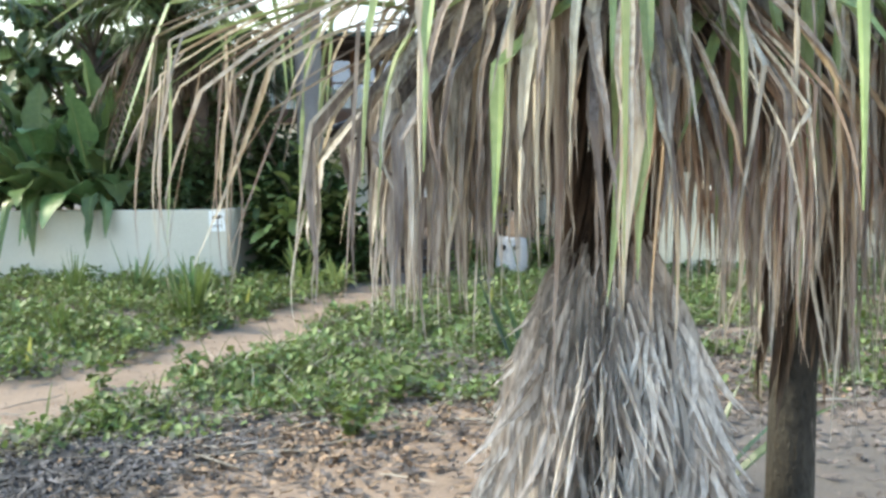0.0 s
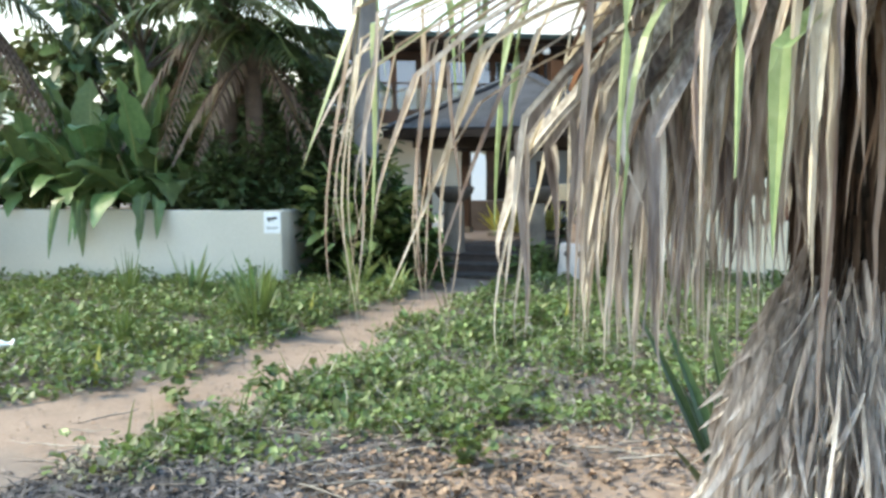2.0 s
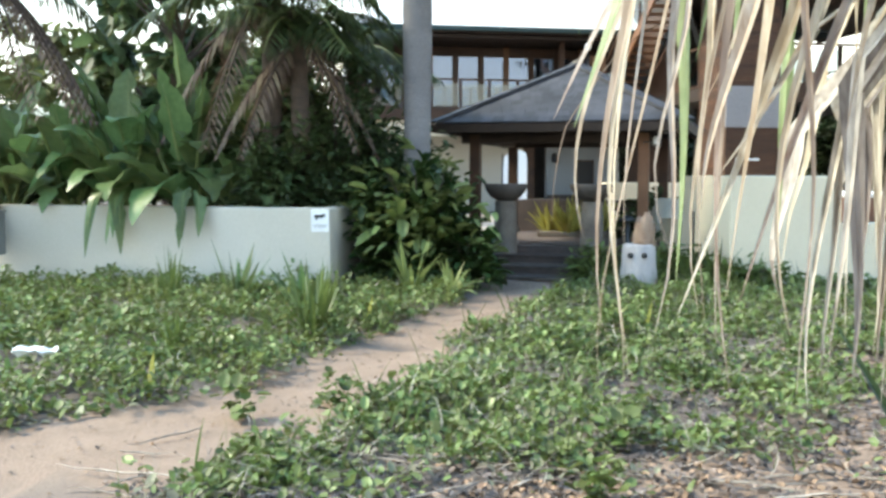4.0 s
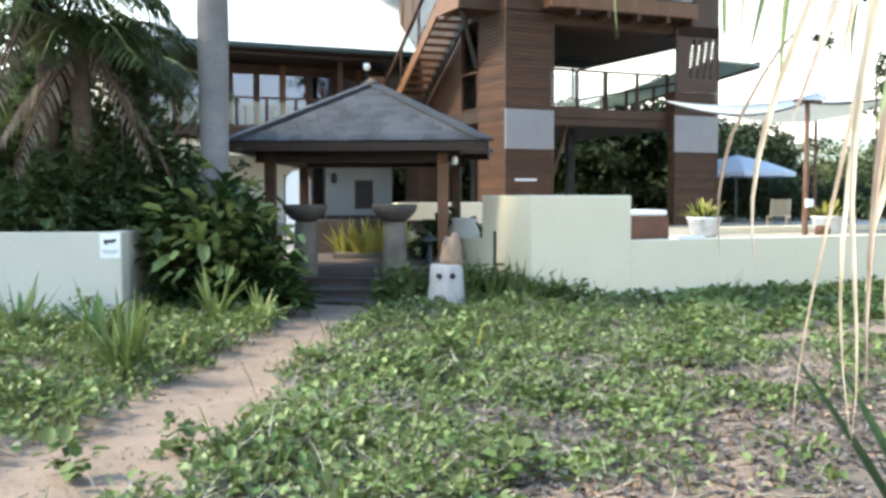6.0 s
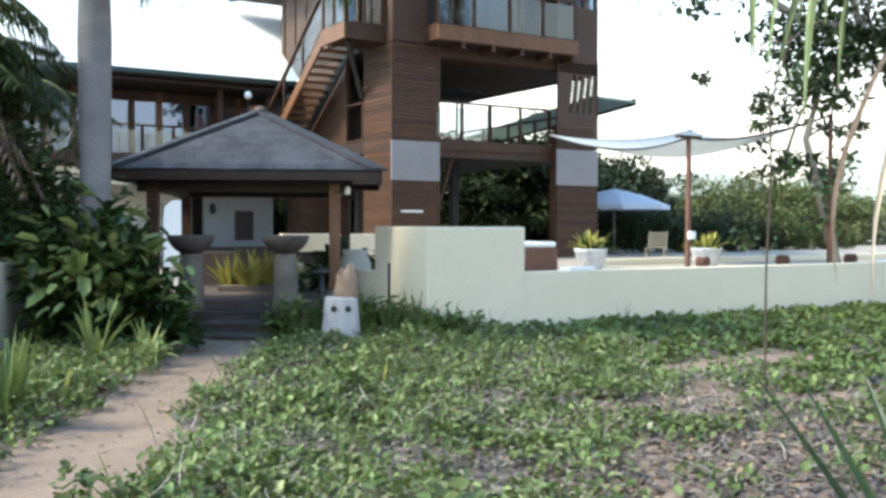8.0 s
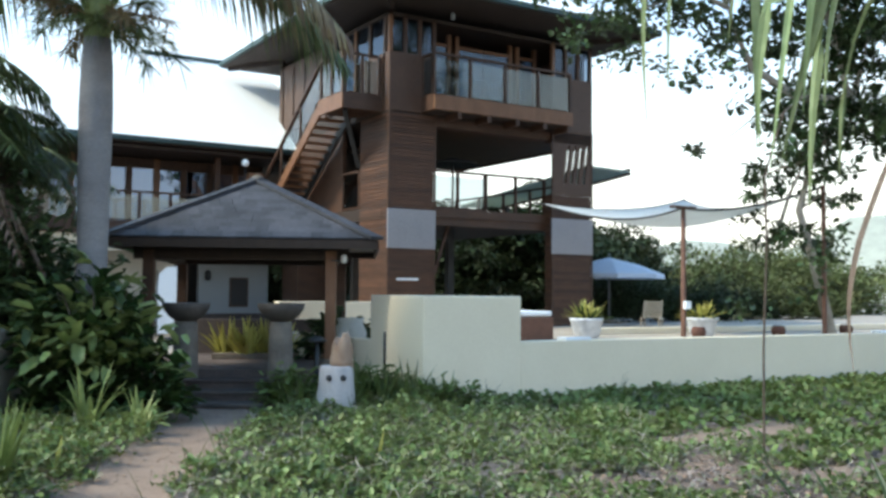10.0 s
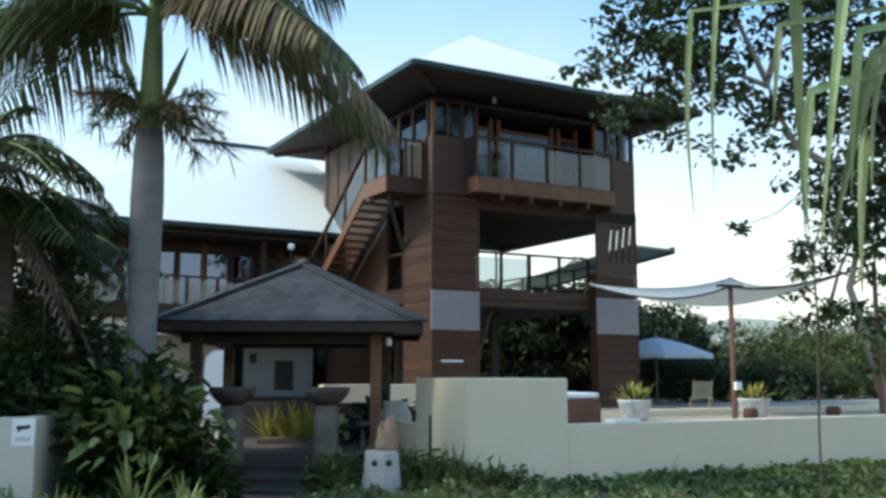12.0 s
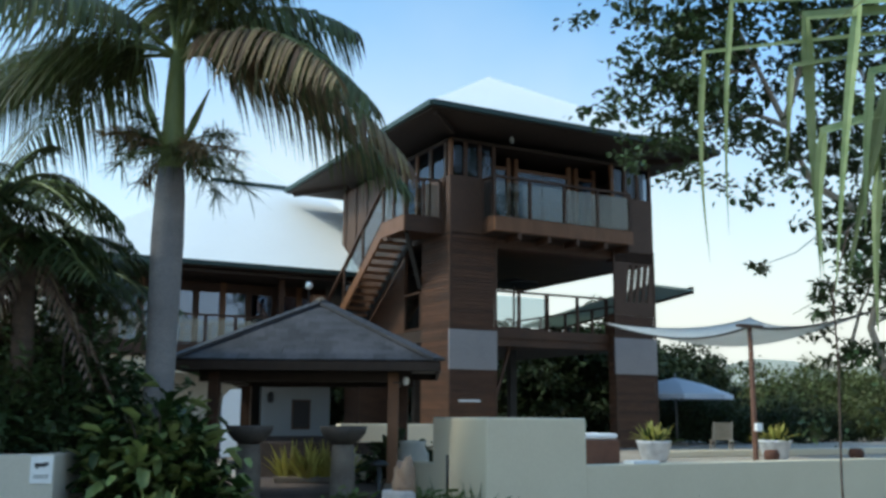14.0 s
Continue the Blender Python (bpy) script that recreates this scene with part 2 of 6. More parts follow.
M["litter_warm"] = mk("orange_brown_litter", (0.15, 0.090, 0.058), (0.32, 0.215, 0.145), 0.85, 5, 40, 0.2, rand="island", amount=0.45)
M["mulch"] = mk("grey_mulch", (0.032, 0.029, 0.030), (0.15, 0.13, 0.128), 0.9, 5, 40, 0.2, rand="island", amount=0.6)
# distance haze is mixed into the hills' pale colour
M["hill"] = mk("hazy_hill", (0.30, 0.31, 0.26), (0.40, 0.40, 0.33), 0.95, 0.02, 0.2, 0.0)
# window sheen is coloured blue to stand in for reflected sky
M["glass"] = glass("window_glass", (0.45, 0.5, 0.56), 0.05, sheen=(0.7, 0.82, 1.0))
M["glass_wing"] = glass("sky_tinted_window_glass", (0.34, 0.42, 0.52), 0.20, sheen=(0.58, 0.72, 1.0))
M["glass_rail"] = glass("rail_glass", (0.72, 0.79, 0.82), 0.05)


# ---- mesh helpers ----
def part(name, bm, material, parent=None, label=""):
    me = bpy.data.meshes.new(name)
    bm.to_mesh(me)
    bm.free()
    me.materials.append(material)
    ob = new(name, me)
    ob.parent = parent
    return tagged(ob, label)


def thing(name, label, category, group="", m=None):
    ob = new(name)
    ob.empty_display_size = 0.2
    if m is not None:
        ob.matrix_world = m
    return tagged(ob, label, category, group)


def raw(name, verts, faces, material, parent=None, label="", smooth=False):
    me = bpy.data.meshes.new(name)
    me.from_pydata([tuple(v) for v in verts], [], [tuple(f) for f in faces])
    me.materials.append(material)
    if smooth:
        me.polygons.foreach_set("use_smooth", [True] * len(me.polygons))
    ob = new(name, me)
    ob.parent = parent
    return tagged(ob, label)


def box(bm, x0, x1, y0, y1, z0, z1, bevel=0.0):
    g = bmesh.ops.create_cube(bm, size=1.0)
    bmesh.ops.transform(bm, verts=g["verts"], matrix=Matrix.LocRotScale(((x0 + x1) / 2, (y0 + y1) / 2, (z0 + z1) / 2), None, (x1 - x0, y1 - y0, z1 - z0)))
    if bevel:
        es = list({e for v in g["verts"] for e in v.link_edges})
        bmesh.ops.bevel(bm, geom=es, offset=bevel, segments=2, affect="EDGES", profile=0.5)
    return bm


def bbox(x0, x1, y0, y1, z0, z1, bevel=0.0):
    return box(bmesh.new(), x0, x1, y0, y1, z0, z1, bevel)


def bar(a, b, w, h):
    """A straight bar of section w by h from a to b."""
    a, b = Vector(a), Vector(b)
    bm = bmesh.new()
    q = (b - a).to_track_quat("Y", "Z").to_matrix().to_4x4()
    g = bmesh.ops.create_cube(bm, size=1.0)
    bmesh.ops.transform(bm, verts=g["verts"], matrix=Matrix.Translation((a + b) / 2) @ q @ Matrix.Diagonal((w, (b - a).length, h, 1)))
    return bm


def lathe(profile, seg=20):
    bm = bmesh.new()
    rings = []
    for r, z in profile:
        rings.append([bm.verts.new((r * math.cos(2 * math.pi * i / seg), r * math.sin(2 * math.pi * i / seg), z)) for i in range(seg)])
    for p, q in zip(rings, rings[1:]):
        for i in range(seg):
            f = bm.faces.new((p[i], p[(i + 1) % seg], q[(i + 1) % seg], q[i]))
            f.smooth = True
    bm.faces.new(rings[0][::-1])
    bm.faces.new(rings[-1])
    return bm


def tube(bm, pts, radii, seg=7):
    prev = None
    pts = [Vector(p) for p in pts]
    for i, p in enumerate(pts):
        d = (pts[min(i + 1, len(pts) - 1)] - pts[max(i - 1, 0)]).normalized()
        s = d.cross(Vector((0.3, 0.9, 0.25))).normalized()
        u = s.cross(d)
        ring = [bm.verts.new(p + (s * math.cos(2 * math.pi * k / seg) + u * math.sin(2 * math.pi * k / seg)) * radii[i]) for k in range(seg)]
        if prev:
            for k in range(seg):
                bm.faces.new((prev[k], prev[(k + 1) % seg], ring[(k + 1) % seg], ring[k])).smooth = True
        prev = ring
    bm.faces.new(prev)
    return bm


def ribbon(pts, width, fold=0.35, up=(0, 0, 1), tip=0.05, rng=random):
    """A long folded leaf along pts: vertices and faces."""
    v, f = [], []
    n = len(pts)
    twist = rng.uniform(-0.5, 0.5)
    for i, p in enumerate(pts):
        p = Vector(p)
        d = (Vector(pts[min(i + 1, n - 1)]) - Vector(pts[max(i - 1, 0)])).normalized()
        s = d.cross(Vector(up))
        if s.length < 0.15:
            s = d.cross(Vector((0.8, 0.55, 0.1)))
        s.normalize()
        a = twist * i / n
        nn = s.cross(d)
        s, nn = s * math.cos(a) + nn * math.sin(a), nn * math.cos(a) - s * math.sin(a)
        k = i / (n - 1)
        w = width * 0.5 * max(tip, min(1.0, 0.7 + k * 1.2) * min(1.0, (1 - k) * 2.2 + tip))
        v += [p - s * w + nn * w * fold, p, p + s * w + nn * w * fold]
    for i in range(n - 1):
        for j in (0, 1):
            a = 3 * i + j
            f.append((a, a + 1, a + 4, a + 3))
    return v, f


class Heap:
    """Gathers many small pieces into one mesh."""

    def __init__(self):
        self.v, self.f = [], []

    def put(self, v, f):
        o = len(self.v)
        self.v += v
        self.f += [tuple(i + o for i in q) for q in f]

    def done(self, name, material, parent=None, label="", smooth=False):
        return raw(name, self.v, self.f, material, parent, label, smooth)


def leaves(name, pos, length, width, tilt, material, parent=None, rs=None, label="", yaw=None):
    """Many small folded leaves in one mesh; pos n x 3, tilt: rise of each leaf from level, radians."""
    n = len(pos)
    rs = rs or np.random.RandomState(1)
    yaw = rs.uniform(0, 2 * np.pi, n) if yaw is None else yaw
    grow = rs.uniform(0.55, 1.5, n)
    L, Wd = length * grow * rs.uniform(0.85, 1.15, n), width * grow * rs.uniform(0.8, 1.2, n)
    d = np.stack([np.cos(yaw) * np.cos(tilt), np.sin(yaw) * np.cos(tilt), np.sin(tilt)], 1)
    s = np.stack([-np.sin(yaw), np.cos(yaw), rs.normal(0, 0.35, n)], 1)
    s /= np.linalg.norm(s, axis=1)[:, None]
    u = np.cross(d, s)
    shape = ((0, 0, 0), (0.26, 0.5, 0.14), (0.76, 0.46, 0.08), (1.0, 0, -0.10), (0.76, -0.46, 0.08), (0.26, -0.5, 0.14))
    vs = np.stack([pos + d * (a * L)[:, None] + s * (b * Wd)[:, None] + u * (c * L)[:, None] for a, b, c in shape], 1).reshape(-1, 3)
    me = bpy.data.meshes.new(name)
    me.vertices.add(6 * n)
    me.vertices.foreach_set("co", vs.astype(np.float32).ravel())
    base = np.arange(n)[:, None] * 6
    idx = (base + np.array([[0, 1, 2, 3, 0, 3, 4, 5]])).ravel()
    me.loops.add(8 * n)
    me.loops.foreach_set("vertex_index", idx.astype(np.int32))
    me.polygons.add(2 * n)
    me.polygons.foreach_set("loop_start", np.arange(0, 8 * n, 4, dtype=np.int32))
    me.polygons.foreach_set("loop_total", np.full(2 * n, 4, dtype=np.int32))
    me.update(calc_edges=True)
    me.validate()
    me.materials.append(material)
    ob = new(name, me)
    ob.parent = parent
    return tagged(ob, label)


def piece(name, me, parent, m):
    ob = new(name, me)
    ob.parent = parent
    ob.matrix_local = m
    return ob


def mesh_of(name, bm, material):
    me = bpy.data.meshes.new(name)
    bm.to_mesh(me)
    bm.free()
    me.materials.append(material)
    return me


def structure(ob, label, category):
    return tagged(ob, label, category, kind="structure")


# the entrance axis: pavilion and planter wall are turned against the house
PAV = (5.89, 15.55)
E27 = pose(PAV[0], PAV[1], 0, 0, 0, -27)
WALL = pose(1.34, 11.86, 0, 0, 0, -23)

# ---- ground ----
TRACK = [(-1.9, 2.6, 1.1), (-0.95, 3.95, 0.85), (-0.1, 4.85, 0.50), (0.55, 5.35, 0.38), (1.15, 6.3, 0.34), (1.85, 7.75, 0.30), (2.55, 9.2, 0.27), (3.75, 11.3, 0.33), (4.5, 12.6, 0.45)]


def track_gap(x, y):
    """Distance outside the sandy track (negative on it)."""
    best = np.full(np.shape(x), 99.0)
    for (ax, ay, aw), (bx, by, bw) in zip(TRACK, TRACK[1:]):
        dx, dy = bx - ax, by - ay
        k = np.clip(((x - ax) * dx + (y - ay) * dy) / (dx * dx + dy * dy), 0, 1)
        best = np.minimum(best, np.hypot(x - ax - k * dx, y - ay - k * dy) - (aw + (bw - aw) * k))
    return best


def wav(x, y, s):
    return (np.sin(x * 1.3 * s + 1.1) * np.cos(y * 1.1 * s + 0.3) + np.sin(x * 2.9 * s + y * 1.7 * s) * 0.5 + np.sin(x * 5.3 * s - y * 4.1 * s + 2) * 0.3) / 1.8


def height(x, y):
    g = np.clip(track_gap(x, y) / 0.8, -1, 1)
    near = np.exp(-(((x - 3) / 9) ** 2 + ((y - 6) / 9) ** 2))
    return 0.03 * wav(x, y, 1.0) * near + 0.03 * g * near


def bare(x, y):
    """How bare of plants the soil is, 0 to 1."""
    near = np.clip((3.78 + 0.35 * wav(x, y, 0.9) - y + 0.12 * (x - 1)) / 0.5, 0, 1) * np.clip((4.4 - x) / 1.2, 0, 1)
    d = (x - 3.7) * 0.59 - (y - 4.9) * 0.81
    right = np.clip(d / 0.6, 0, 1) * np.clip((11 - x) / 3, 0, 1) * np.clip(0.62 + 0.8 * wav(x, y, 1.25), 0, 1)
    spots = np.zeros(np.shape(x))
    for cx, cy, rx, ry in ((6.35, 6.0, 1.3, 0.42), (5.0, 5.75, 0.55, 0.3), (5.7, 4.45, 1.1, 0.5), (7.6, 5.4, 0.9, 0.45), (9.0, 7.6, 1.6, 0.4)):
        q = ((x - cx) / rx) ** 2 + ((y - cy) / ry) ** 2 + 0.6 * wav(x, y, 2.6)
        spots = np.maximum(spots, np.clip(1.5 - q, 0, 1))
    return np.maximum(np.maximum(near, right), spots)


def axis(lo, hi, step, far):
    inner = list(np.arange(lo, hi + 1e-6, step))
    out, d = [], step
    while not out or out[-1] < far:
        d *= 1.35
        out.append((out[-1] if out else 0) + d)
    return np.array([lo - q for q in out[::-1]] + inner + [hi + q for q in out])


gx, gy = axis(-6, 12, 0.14, 1800), axis(-4, 14, 0.14, 1800)
GX, GY = np.meshgrid(gx, gy, indexing="ij")
GZ = height(GX, GY)
nx, ny = GX.shape
gv = np.stack([GX, GY, GZ], -1).reshape(-1, 3)
ii = np.arange(nx * ny).reshape(nx, ny)
gf = np.stack([ii[:-1, :-1], ii[1:, :-1], ii[1:, 1:], ii[:-1, 1:]], -1).reshape(-1, 4)
ground_mat = mk("sandy_ground", (0.19, 0.130, 0.097), (0.285, 0.200, 0.152), 0.95, 2.5, 45, 0.6)
gn, gl = ground_mat.node_tree.nodes, ground_mat.node_tree.links
att, gm, gno = gn.new("ShaderNodeAttribute"), gn.new("ShaderNodeMix"), gn.new("ShaderNodeTexNoise")
att.attribute_name = "cover"
gm.data_type = "RGBA"
gno.inputs["Scale"].default_value, gno.inputs["Detail"].default_value = 7.0, 6.0
gmr, gad = gn.new("ShaderNodeMapRange"), gn.new("ShaderNodeMath")
gad.operation = "ADD"
gmr.inputs["From Min"].default_value, gmr.inputs["From Max"].default_value = 0.78, 1.12
gl.new(gno.outputs["Fac"], gad.inputs[0])
gl.new(att.outputs["Fac"], gad.inputs[1])
gl.new(gad.outputs[0], gmr.inputs["Value"])
gl.new(gmr.outputs["Result"], gm.inputs["Factor"])
gb = gn["Principled BSDF"]
gl.new(gb.inputs["Base Color"].links[0].from_socket, gm.inputs["A"])
gm2 = gn.new("ShaderNodeMix")
gm2.data_type = "RGBA"
gm2.inputs["A"].default_value, gm2.inputs["B"].default_value = (0.065, 0.055, 0.053, 1), (0.17, 0.138, 0.12, 1)
gl.new(gno.outputs["Fac"], gm2.inputs["Factor"])
gl.new(gm2.outputs["Result"], gm.inputs["B"])
gl.new(gm.outputs["Result"], gb.inputs["Base Color"])
ground = raw("ground", gv, gf, ground_mat, smooth=True)
structure(ground, "sandy ground with dark leaf litter and a trodden track", "ground")
cov = ground.data.attributes.new("cover", "FLOAT", "POINT")
gap = track_gap(GX, GY) + 0.16 * wav(GX, GY, 2.3)
litter_near = 1.1 * np.exp(-(((GX - 0.42) / 0.85) ** 4 + ((GY - 3.2) / 0.66) ** 4)) + 0.35 * np.exp(-(((GX - 4.4) / 1.4) ** 2 + ((GY - 2.4) / 1.2) ** 2)) + 0.12 * np.exp(-(((GX - 6.0) / 2.2) ** 2 + ((GY - 4.9) / 1.5) ** 2))
covv = np.clip(gap / 0.35, 0, 1) * np.clip(0.62 - 0.42 * bare(GX, GY) + 0.75 * litter_near, 0, 1) - 0.1 * (gap < 0)
covv = covv + 0.56 * np.exp(-(((GX + 0.9) / 1.5) ** 2 + ((GY - 3.5) / 1.2) ** 2))
cov.data.foreach_set("value", covv.astype(np.float32).ravel())

hv, hf = [], []
for i in range(61):
    a = radians(-20 + i * 2.2)
    for r, z in ((500, -2), (560, 31 + 11 * math.sin(i * 0.55) + 6 * math.sin(i * 1.7) + 10 * math.exp(-((i - 34) / 6) ** 2)), (760, -2)):
        hv.append((r * math.sin(a), r * math.cos(a), z))
for i in range(60):
    for j in (0, 1):
        hf.append((3 * i + j, 3 * i + 3 + j, 3 * i + 4 + j, 3 * i + 1 + j))
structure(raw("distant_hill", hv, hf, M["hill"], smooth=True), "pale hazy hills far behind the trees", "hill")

# ---- rendered walls and terrace ----
block = structure(part("garden_wall_block", bbox(7.0, 8.73, 11.81, 13.45, -0.3, 1.57, 0.02), M["render_cream"]), "tall cream rendered end block of the terrace wall", "wall")
structure(part("terrace_wall", bbox(8.732, 42, 11.83, 12.12, -0.3, 0.88, 0.015), M["render_cream"]), "low cream rendered terrace wall", "wall")
structure(part("terrace_wall_side", bbox(7.02, 7.30, 13.452, 17.9, -0.3, 0.86), M["render_cream"]), "cream rendered side of the terrace", "wall")
structure(part("entry_wall", bbox(7.302, 11.0, 18.0, 18.25, 0.3, 1.42, 0.015), M["render_cream"]), "cream rendered wall behind the pavilion", "wall")
structure(part("terrace_floor", bbox(7.3, 60, 12.1, 60, 0.3, 0.76), M["paving"]), "paved raised terrace", "floor")
structure(part("forecourt_floor", bbox(-2, 7.0, 17.8, 40, -0.2, 0.42), M["paving"]), "paved court in front of the house", "floor")

# planter wall by the track, with its sign
planter = structure(part("planter_wall", bbox(-14, 0, 0, 0.24, -0.3, 1.13, 0.012), M["render_grey"]), "low grey-cream rendered planter wall", "wall")
planter.matrix_world = WALL
ret = structure(part("planter_wall_return", bbox(-0.24, 0.0, 0.242, 1.45, -0.3, 1.13, 0.012), M["render_grey"]), "short rendered return of the planter wall", "wall")
ret.matrix_world = WALL
bed = structure(part("planter_soil", bbox(-14, -0.242, 0.242, 5.0, -0.2, 0.98), M["soil"]), "dark soil bed behind the planter wall", "soil")
bed.matrix_world = WALL

sign = thing("warning_sign", "small white camera warning sign on the rendered wall", "sign", m=WALL @ pose(-0.135, -0.004, 0.965))
part("board", bbox(-0.125, 0.125, -0.008, 0.0, -0.15, 0.15, 0.003), M["white"], sign)
bm = bbox(-0.075, 0.045, -0.012, -0.009, 0.035, 0.075)
box(bm, 0.03, 0.075, -0.012, -0.009, 0.05, 0.085)
box(bm, -0.06, -0.035, -0.012, -0.009, 0.01, 0.034)
part("pictogram", bm, M["black"], sign, "black camera pictogram")
bm = bbox(-0.09, 0.09, -0.012, -0.009, -0.065, -0.055)
box(bm, -0.08, 0.08, -0.012, -0.009, -0.09, -0.08)
part("text_lines", bm, M["box_grey"], sign)

meter = thing("meter_box", "grey metal service box on a short post", "service box", m=pose(-3.40, 13.0, 0, 0, 0, -12) @ Matrix.Diagonal((0.92, 1, 0.98, 1)))
part("cabinet", bbox(-0.37, 0.37, -0.14, 0.14, 0.48, 1.08, 0.02), M["box_grey"], meter)
part("lid", bbox(-0.385, 0.385, -0.155, 0.15, 1.08, 1.105, 0.006), M["box_grey"], meter)
part("door", bbox(-0.33, 0.33, -0.152, -0.141, 0.52, 1.04, 0.004), M["box_grey"], meter)
part("label_plate", bbox(-0.05, 0.09, -0.16, -0.153, 1.0, 1.02), M["white"], meter)
part("post", bbox(-0.05, 0.05, -0.05, 0.05, -0.2, 0.48), M["steel"], meter)

# ---- entrance pavilion ----
FLOOR = 0.45
pav = thing("entrance_pavilion", "small open timber pavilion with a dark shingled pyramid roof", "pavilion", m=E27)
part("plinth", bbox(-1.75, 1.75, -1.9, 1.75, -0.2, FLOOR, 0.02), M["brick_dark"], pav, "dark brick floor plinth")
for a, b in ((-1.47, -1.4), (1.32, -1.4), (-1.47, 1.35), (1.42, 1.35)):
    # front right post gets the lighter timber to look lit
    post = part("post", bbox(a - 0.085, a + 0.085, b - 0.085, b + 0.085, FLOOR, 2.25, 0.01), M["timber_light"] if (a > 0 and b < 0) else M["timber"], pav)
    part("post_base", bbox(a - 0.12, a + 0.12, b - 0.12, b + 0.12, FLOOR, FLOOR + 0.12, 0.01), M["stone"], post)
for p, q in (((-1.7, -1.4), (1.6, -1.4)), ((-1.7, 1.35), (1.6, 1.35)), ((-1.47, -1.398), (-1.47, 1.348)), ((1.32, -1.398), (1.32, 1.348))):
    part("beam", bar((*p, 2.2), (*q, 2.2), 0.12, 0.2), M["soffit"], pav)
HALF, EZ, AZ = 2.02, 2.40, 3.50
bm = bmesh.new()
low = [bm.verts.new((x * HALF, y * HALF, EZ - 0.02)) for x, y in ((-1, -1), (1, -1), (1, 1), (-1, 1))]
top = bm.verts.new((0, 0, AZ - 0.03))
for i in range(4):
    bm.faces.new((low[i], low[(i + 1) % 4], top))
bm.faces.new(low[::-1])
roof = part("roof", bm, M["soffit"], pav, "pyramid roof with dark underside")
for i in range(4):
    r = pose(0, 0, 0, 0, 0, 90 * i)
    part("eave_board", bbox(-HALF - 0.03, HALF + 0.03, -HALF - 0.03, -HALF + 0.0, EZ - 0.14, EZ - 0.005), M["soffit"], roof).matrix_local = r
# shingle courses: each tile its own piece on the two faces that are seen, the others in strips
slope = math.atan2(AZ - EZ, HALF)
run = math.hypot(HALF, AZ - EZ)
tile = mesh_of("shingle", bbox(-0.088, 0.088, -0.01, 0.17, 0.0, 0.018, 0.0), M["shingle"])
rs = np.random.RandomState(4)
strips = Heap()
rows = 15
for side in range(4):
    turn = pose(0, 0, 0, 0, 0, 90 * side)
    for r in range(rows):
        k = r / rows
        w = HALF * (1 - k) - 0.05
        n = max(1, int(2 * w / 0.18))
        for j in range(n):
            x = -w + (j + 0.5) * 2 * w / n
            m = turn @ Matrix.Translation((x, -HALF * (1 - k), EZ + (AZ - EZ) * k + 0.012 + rs.uniform(0, 0.006))) @ Matrix.Rotation(slope + 0.05, 4, "X") @ pose(0, 0, 0, 0, 0, rs.uniform(-1.5, 1.5)) @ Matrix.Diagonal((2 * w / n / 0.18, 1, 1, 1))
            if side == 0 or (side == 1 and r < 9):
                piece("shingle", tile, roof, m)
            else:
                strips.put([m @ Vector(c) for c in ((-0.088, -0.01, 0), (0.088, -0.01, 0), (0.088, 0.17, 0), (-0.088, 0.17, 0), (-0.088, -0.01, 0.018), (0.088, -0.01, 0.018), (0.088, 0.17, 0.018), (-0.088, 0.17, 0.018))], [(4, 5, 6, 7), (0, 1, 5, 4), (1, 2, 6, 5), (3, 0, 4, 7)])
tagged(strips.done("shingle_courses", M["shingle"], roof), kind="stuff")
for i in range(4):
    a = radians(45 + 90 * i)
    part("hip_cap", bar((HALF * 1.42 * math.cos(a), HALF * 1.42 * math.sin(a), EZ + 0.03), (0, 0, AZ + 0.03), 0.27, 0.04), M["shingle"], roof)
part("finial", lathe([(0.10, AZ + 0.02), (0.09, AZ + 0.07), (0.03, AZ + 0.10)], 10), M["stone"], roof)
part("spot_lamp", lathe([(0.03, 2.06), (0.045, 2.09), (0.045, 2.16), (0.02, 2.19)], 10), M["white"], pav).matrix_local = pose(1.52, -1.55, 0)
part("lamp_arm", bar((1.32, -1.5, 2.1), (1.52, -1.55, 2.1), 0.02, 0.02), M["steel"], pav)

cw = structure(part("court_wall", bbox(-1.75, 1.3, 2.1, 2.35, 0.0, 1.08, 0.01), M["brick_dark"]), "low dark brick wall behind the pavilion", "wall")
cw.matrix_world = E27

steps = thing("entrance_steps", "dark brick steps up to the pavilion", "steps", m=E27)
for i in range(3):
    b0 = -2.0 - 0.36 * (i + 1)
    z1 = FLOOR - 0.135 * (i + 1) + 0.02
    st = part("step", bbox(-0.95, 0.80, b0, b0 + 0.36, -0.25, z1 - 0.05), M["brick_dark"], steps)
    part("tread", bbox(-0.98, 0.83, b0 - 0.03, b0 + 0.35, z1 - 0.048, z1, 0.01), M["stone_dark"] if i else M["brick_dark"], st, "weathered tread")
part("landing", bbox(-1.05, 0.9, -2.0, -1.902, -0.25, FLOOR), M["brick_dark"], steps)

bowl = [(0.05, 0.0), (0.14, 0.01), (0.24, 0.07), (0.32, 0.17), (0.35, 0.26), (0.335, 0.275), (0.29, 0.2), (0.12, 0.08), (0.02, 0.07)]
for a in (-0.76, 0.62):
    col = thing("bowl_pillar", "rough stone pillar carrying a wide stone bowl", "pillar", "pillars beside the steps", m=E27 @ pose(a, -2.15, 0.2, 0, 0, rs.uniform(0, 90)))
    part("shaft", lathe([(0.22, -0.3), (0.22, 0.1), (0.19, 0.15), (0.18, 0.6), (0.165, 0.95), (0.15, 0.965)], 16), M["stone"], col)
    part("bowl", lathe([(r, z + 0.96) for r, z in bowl], 24), M["stone_dark"], col, "dark stone bowl")
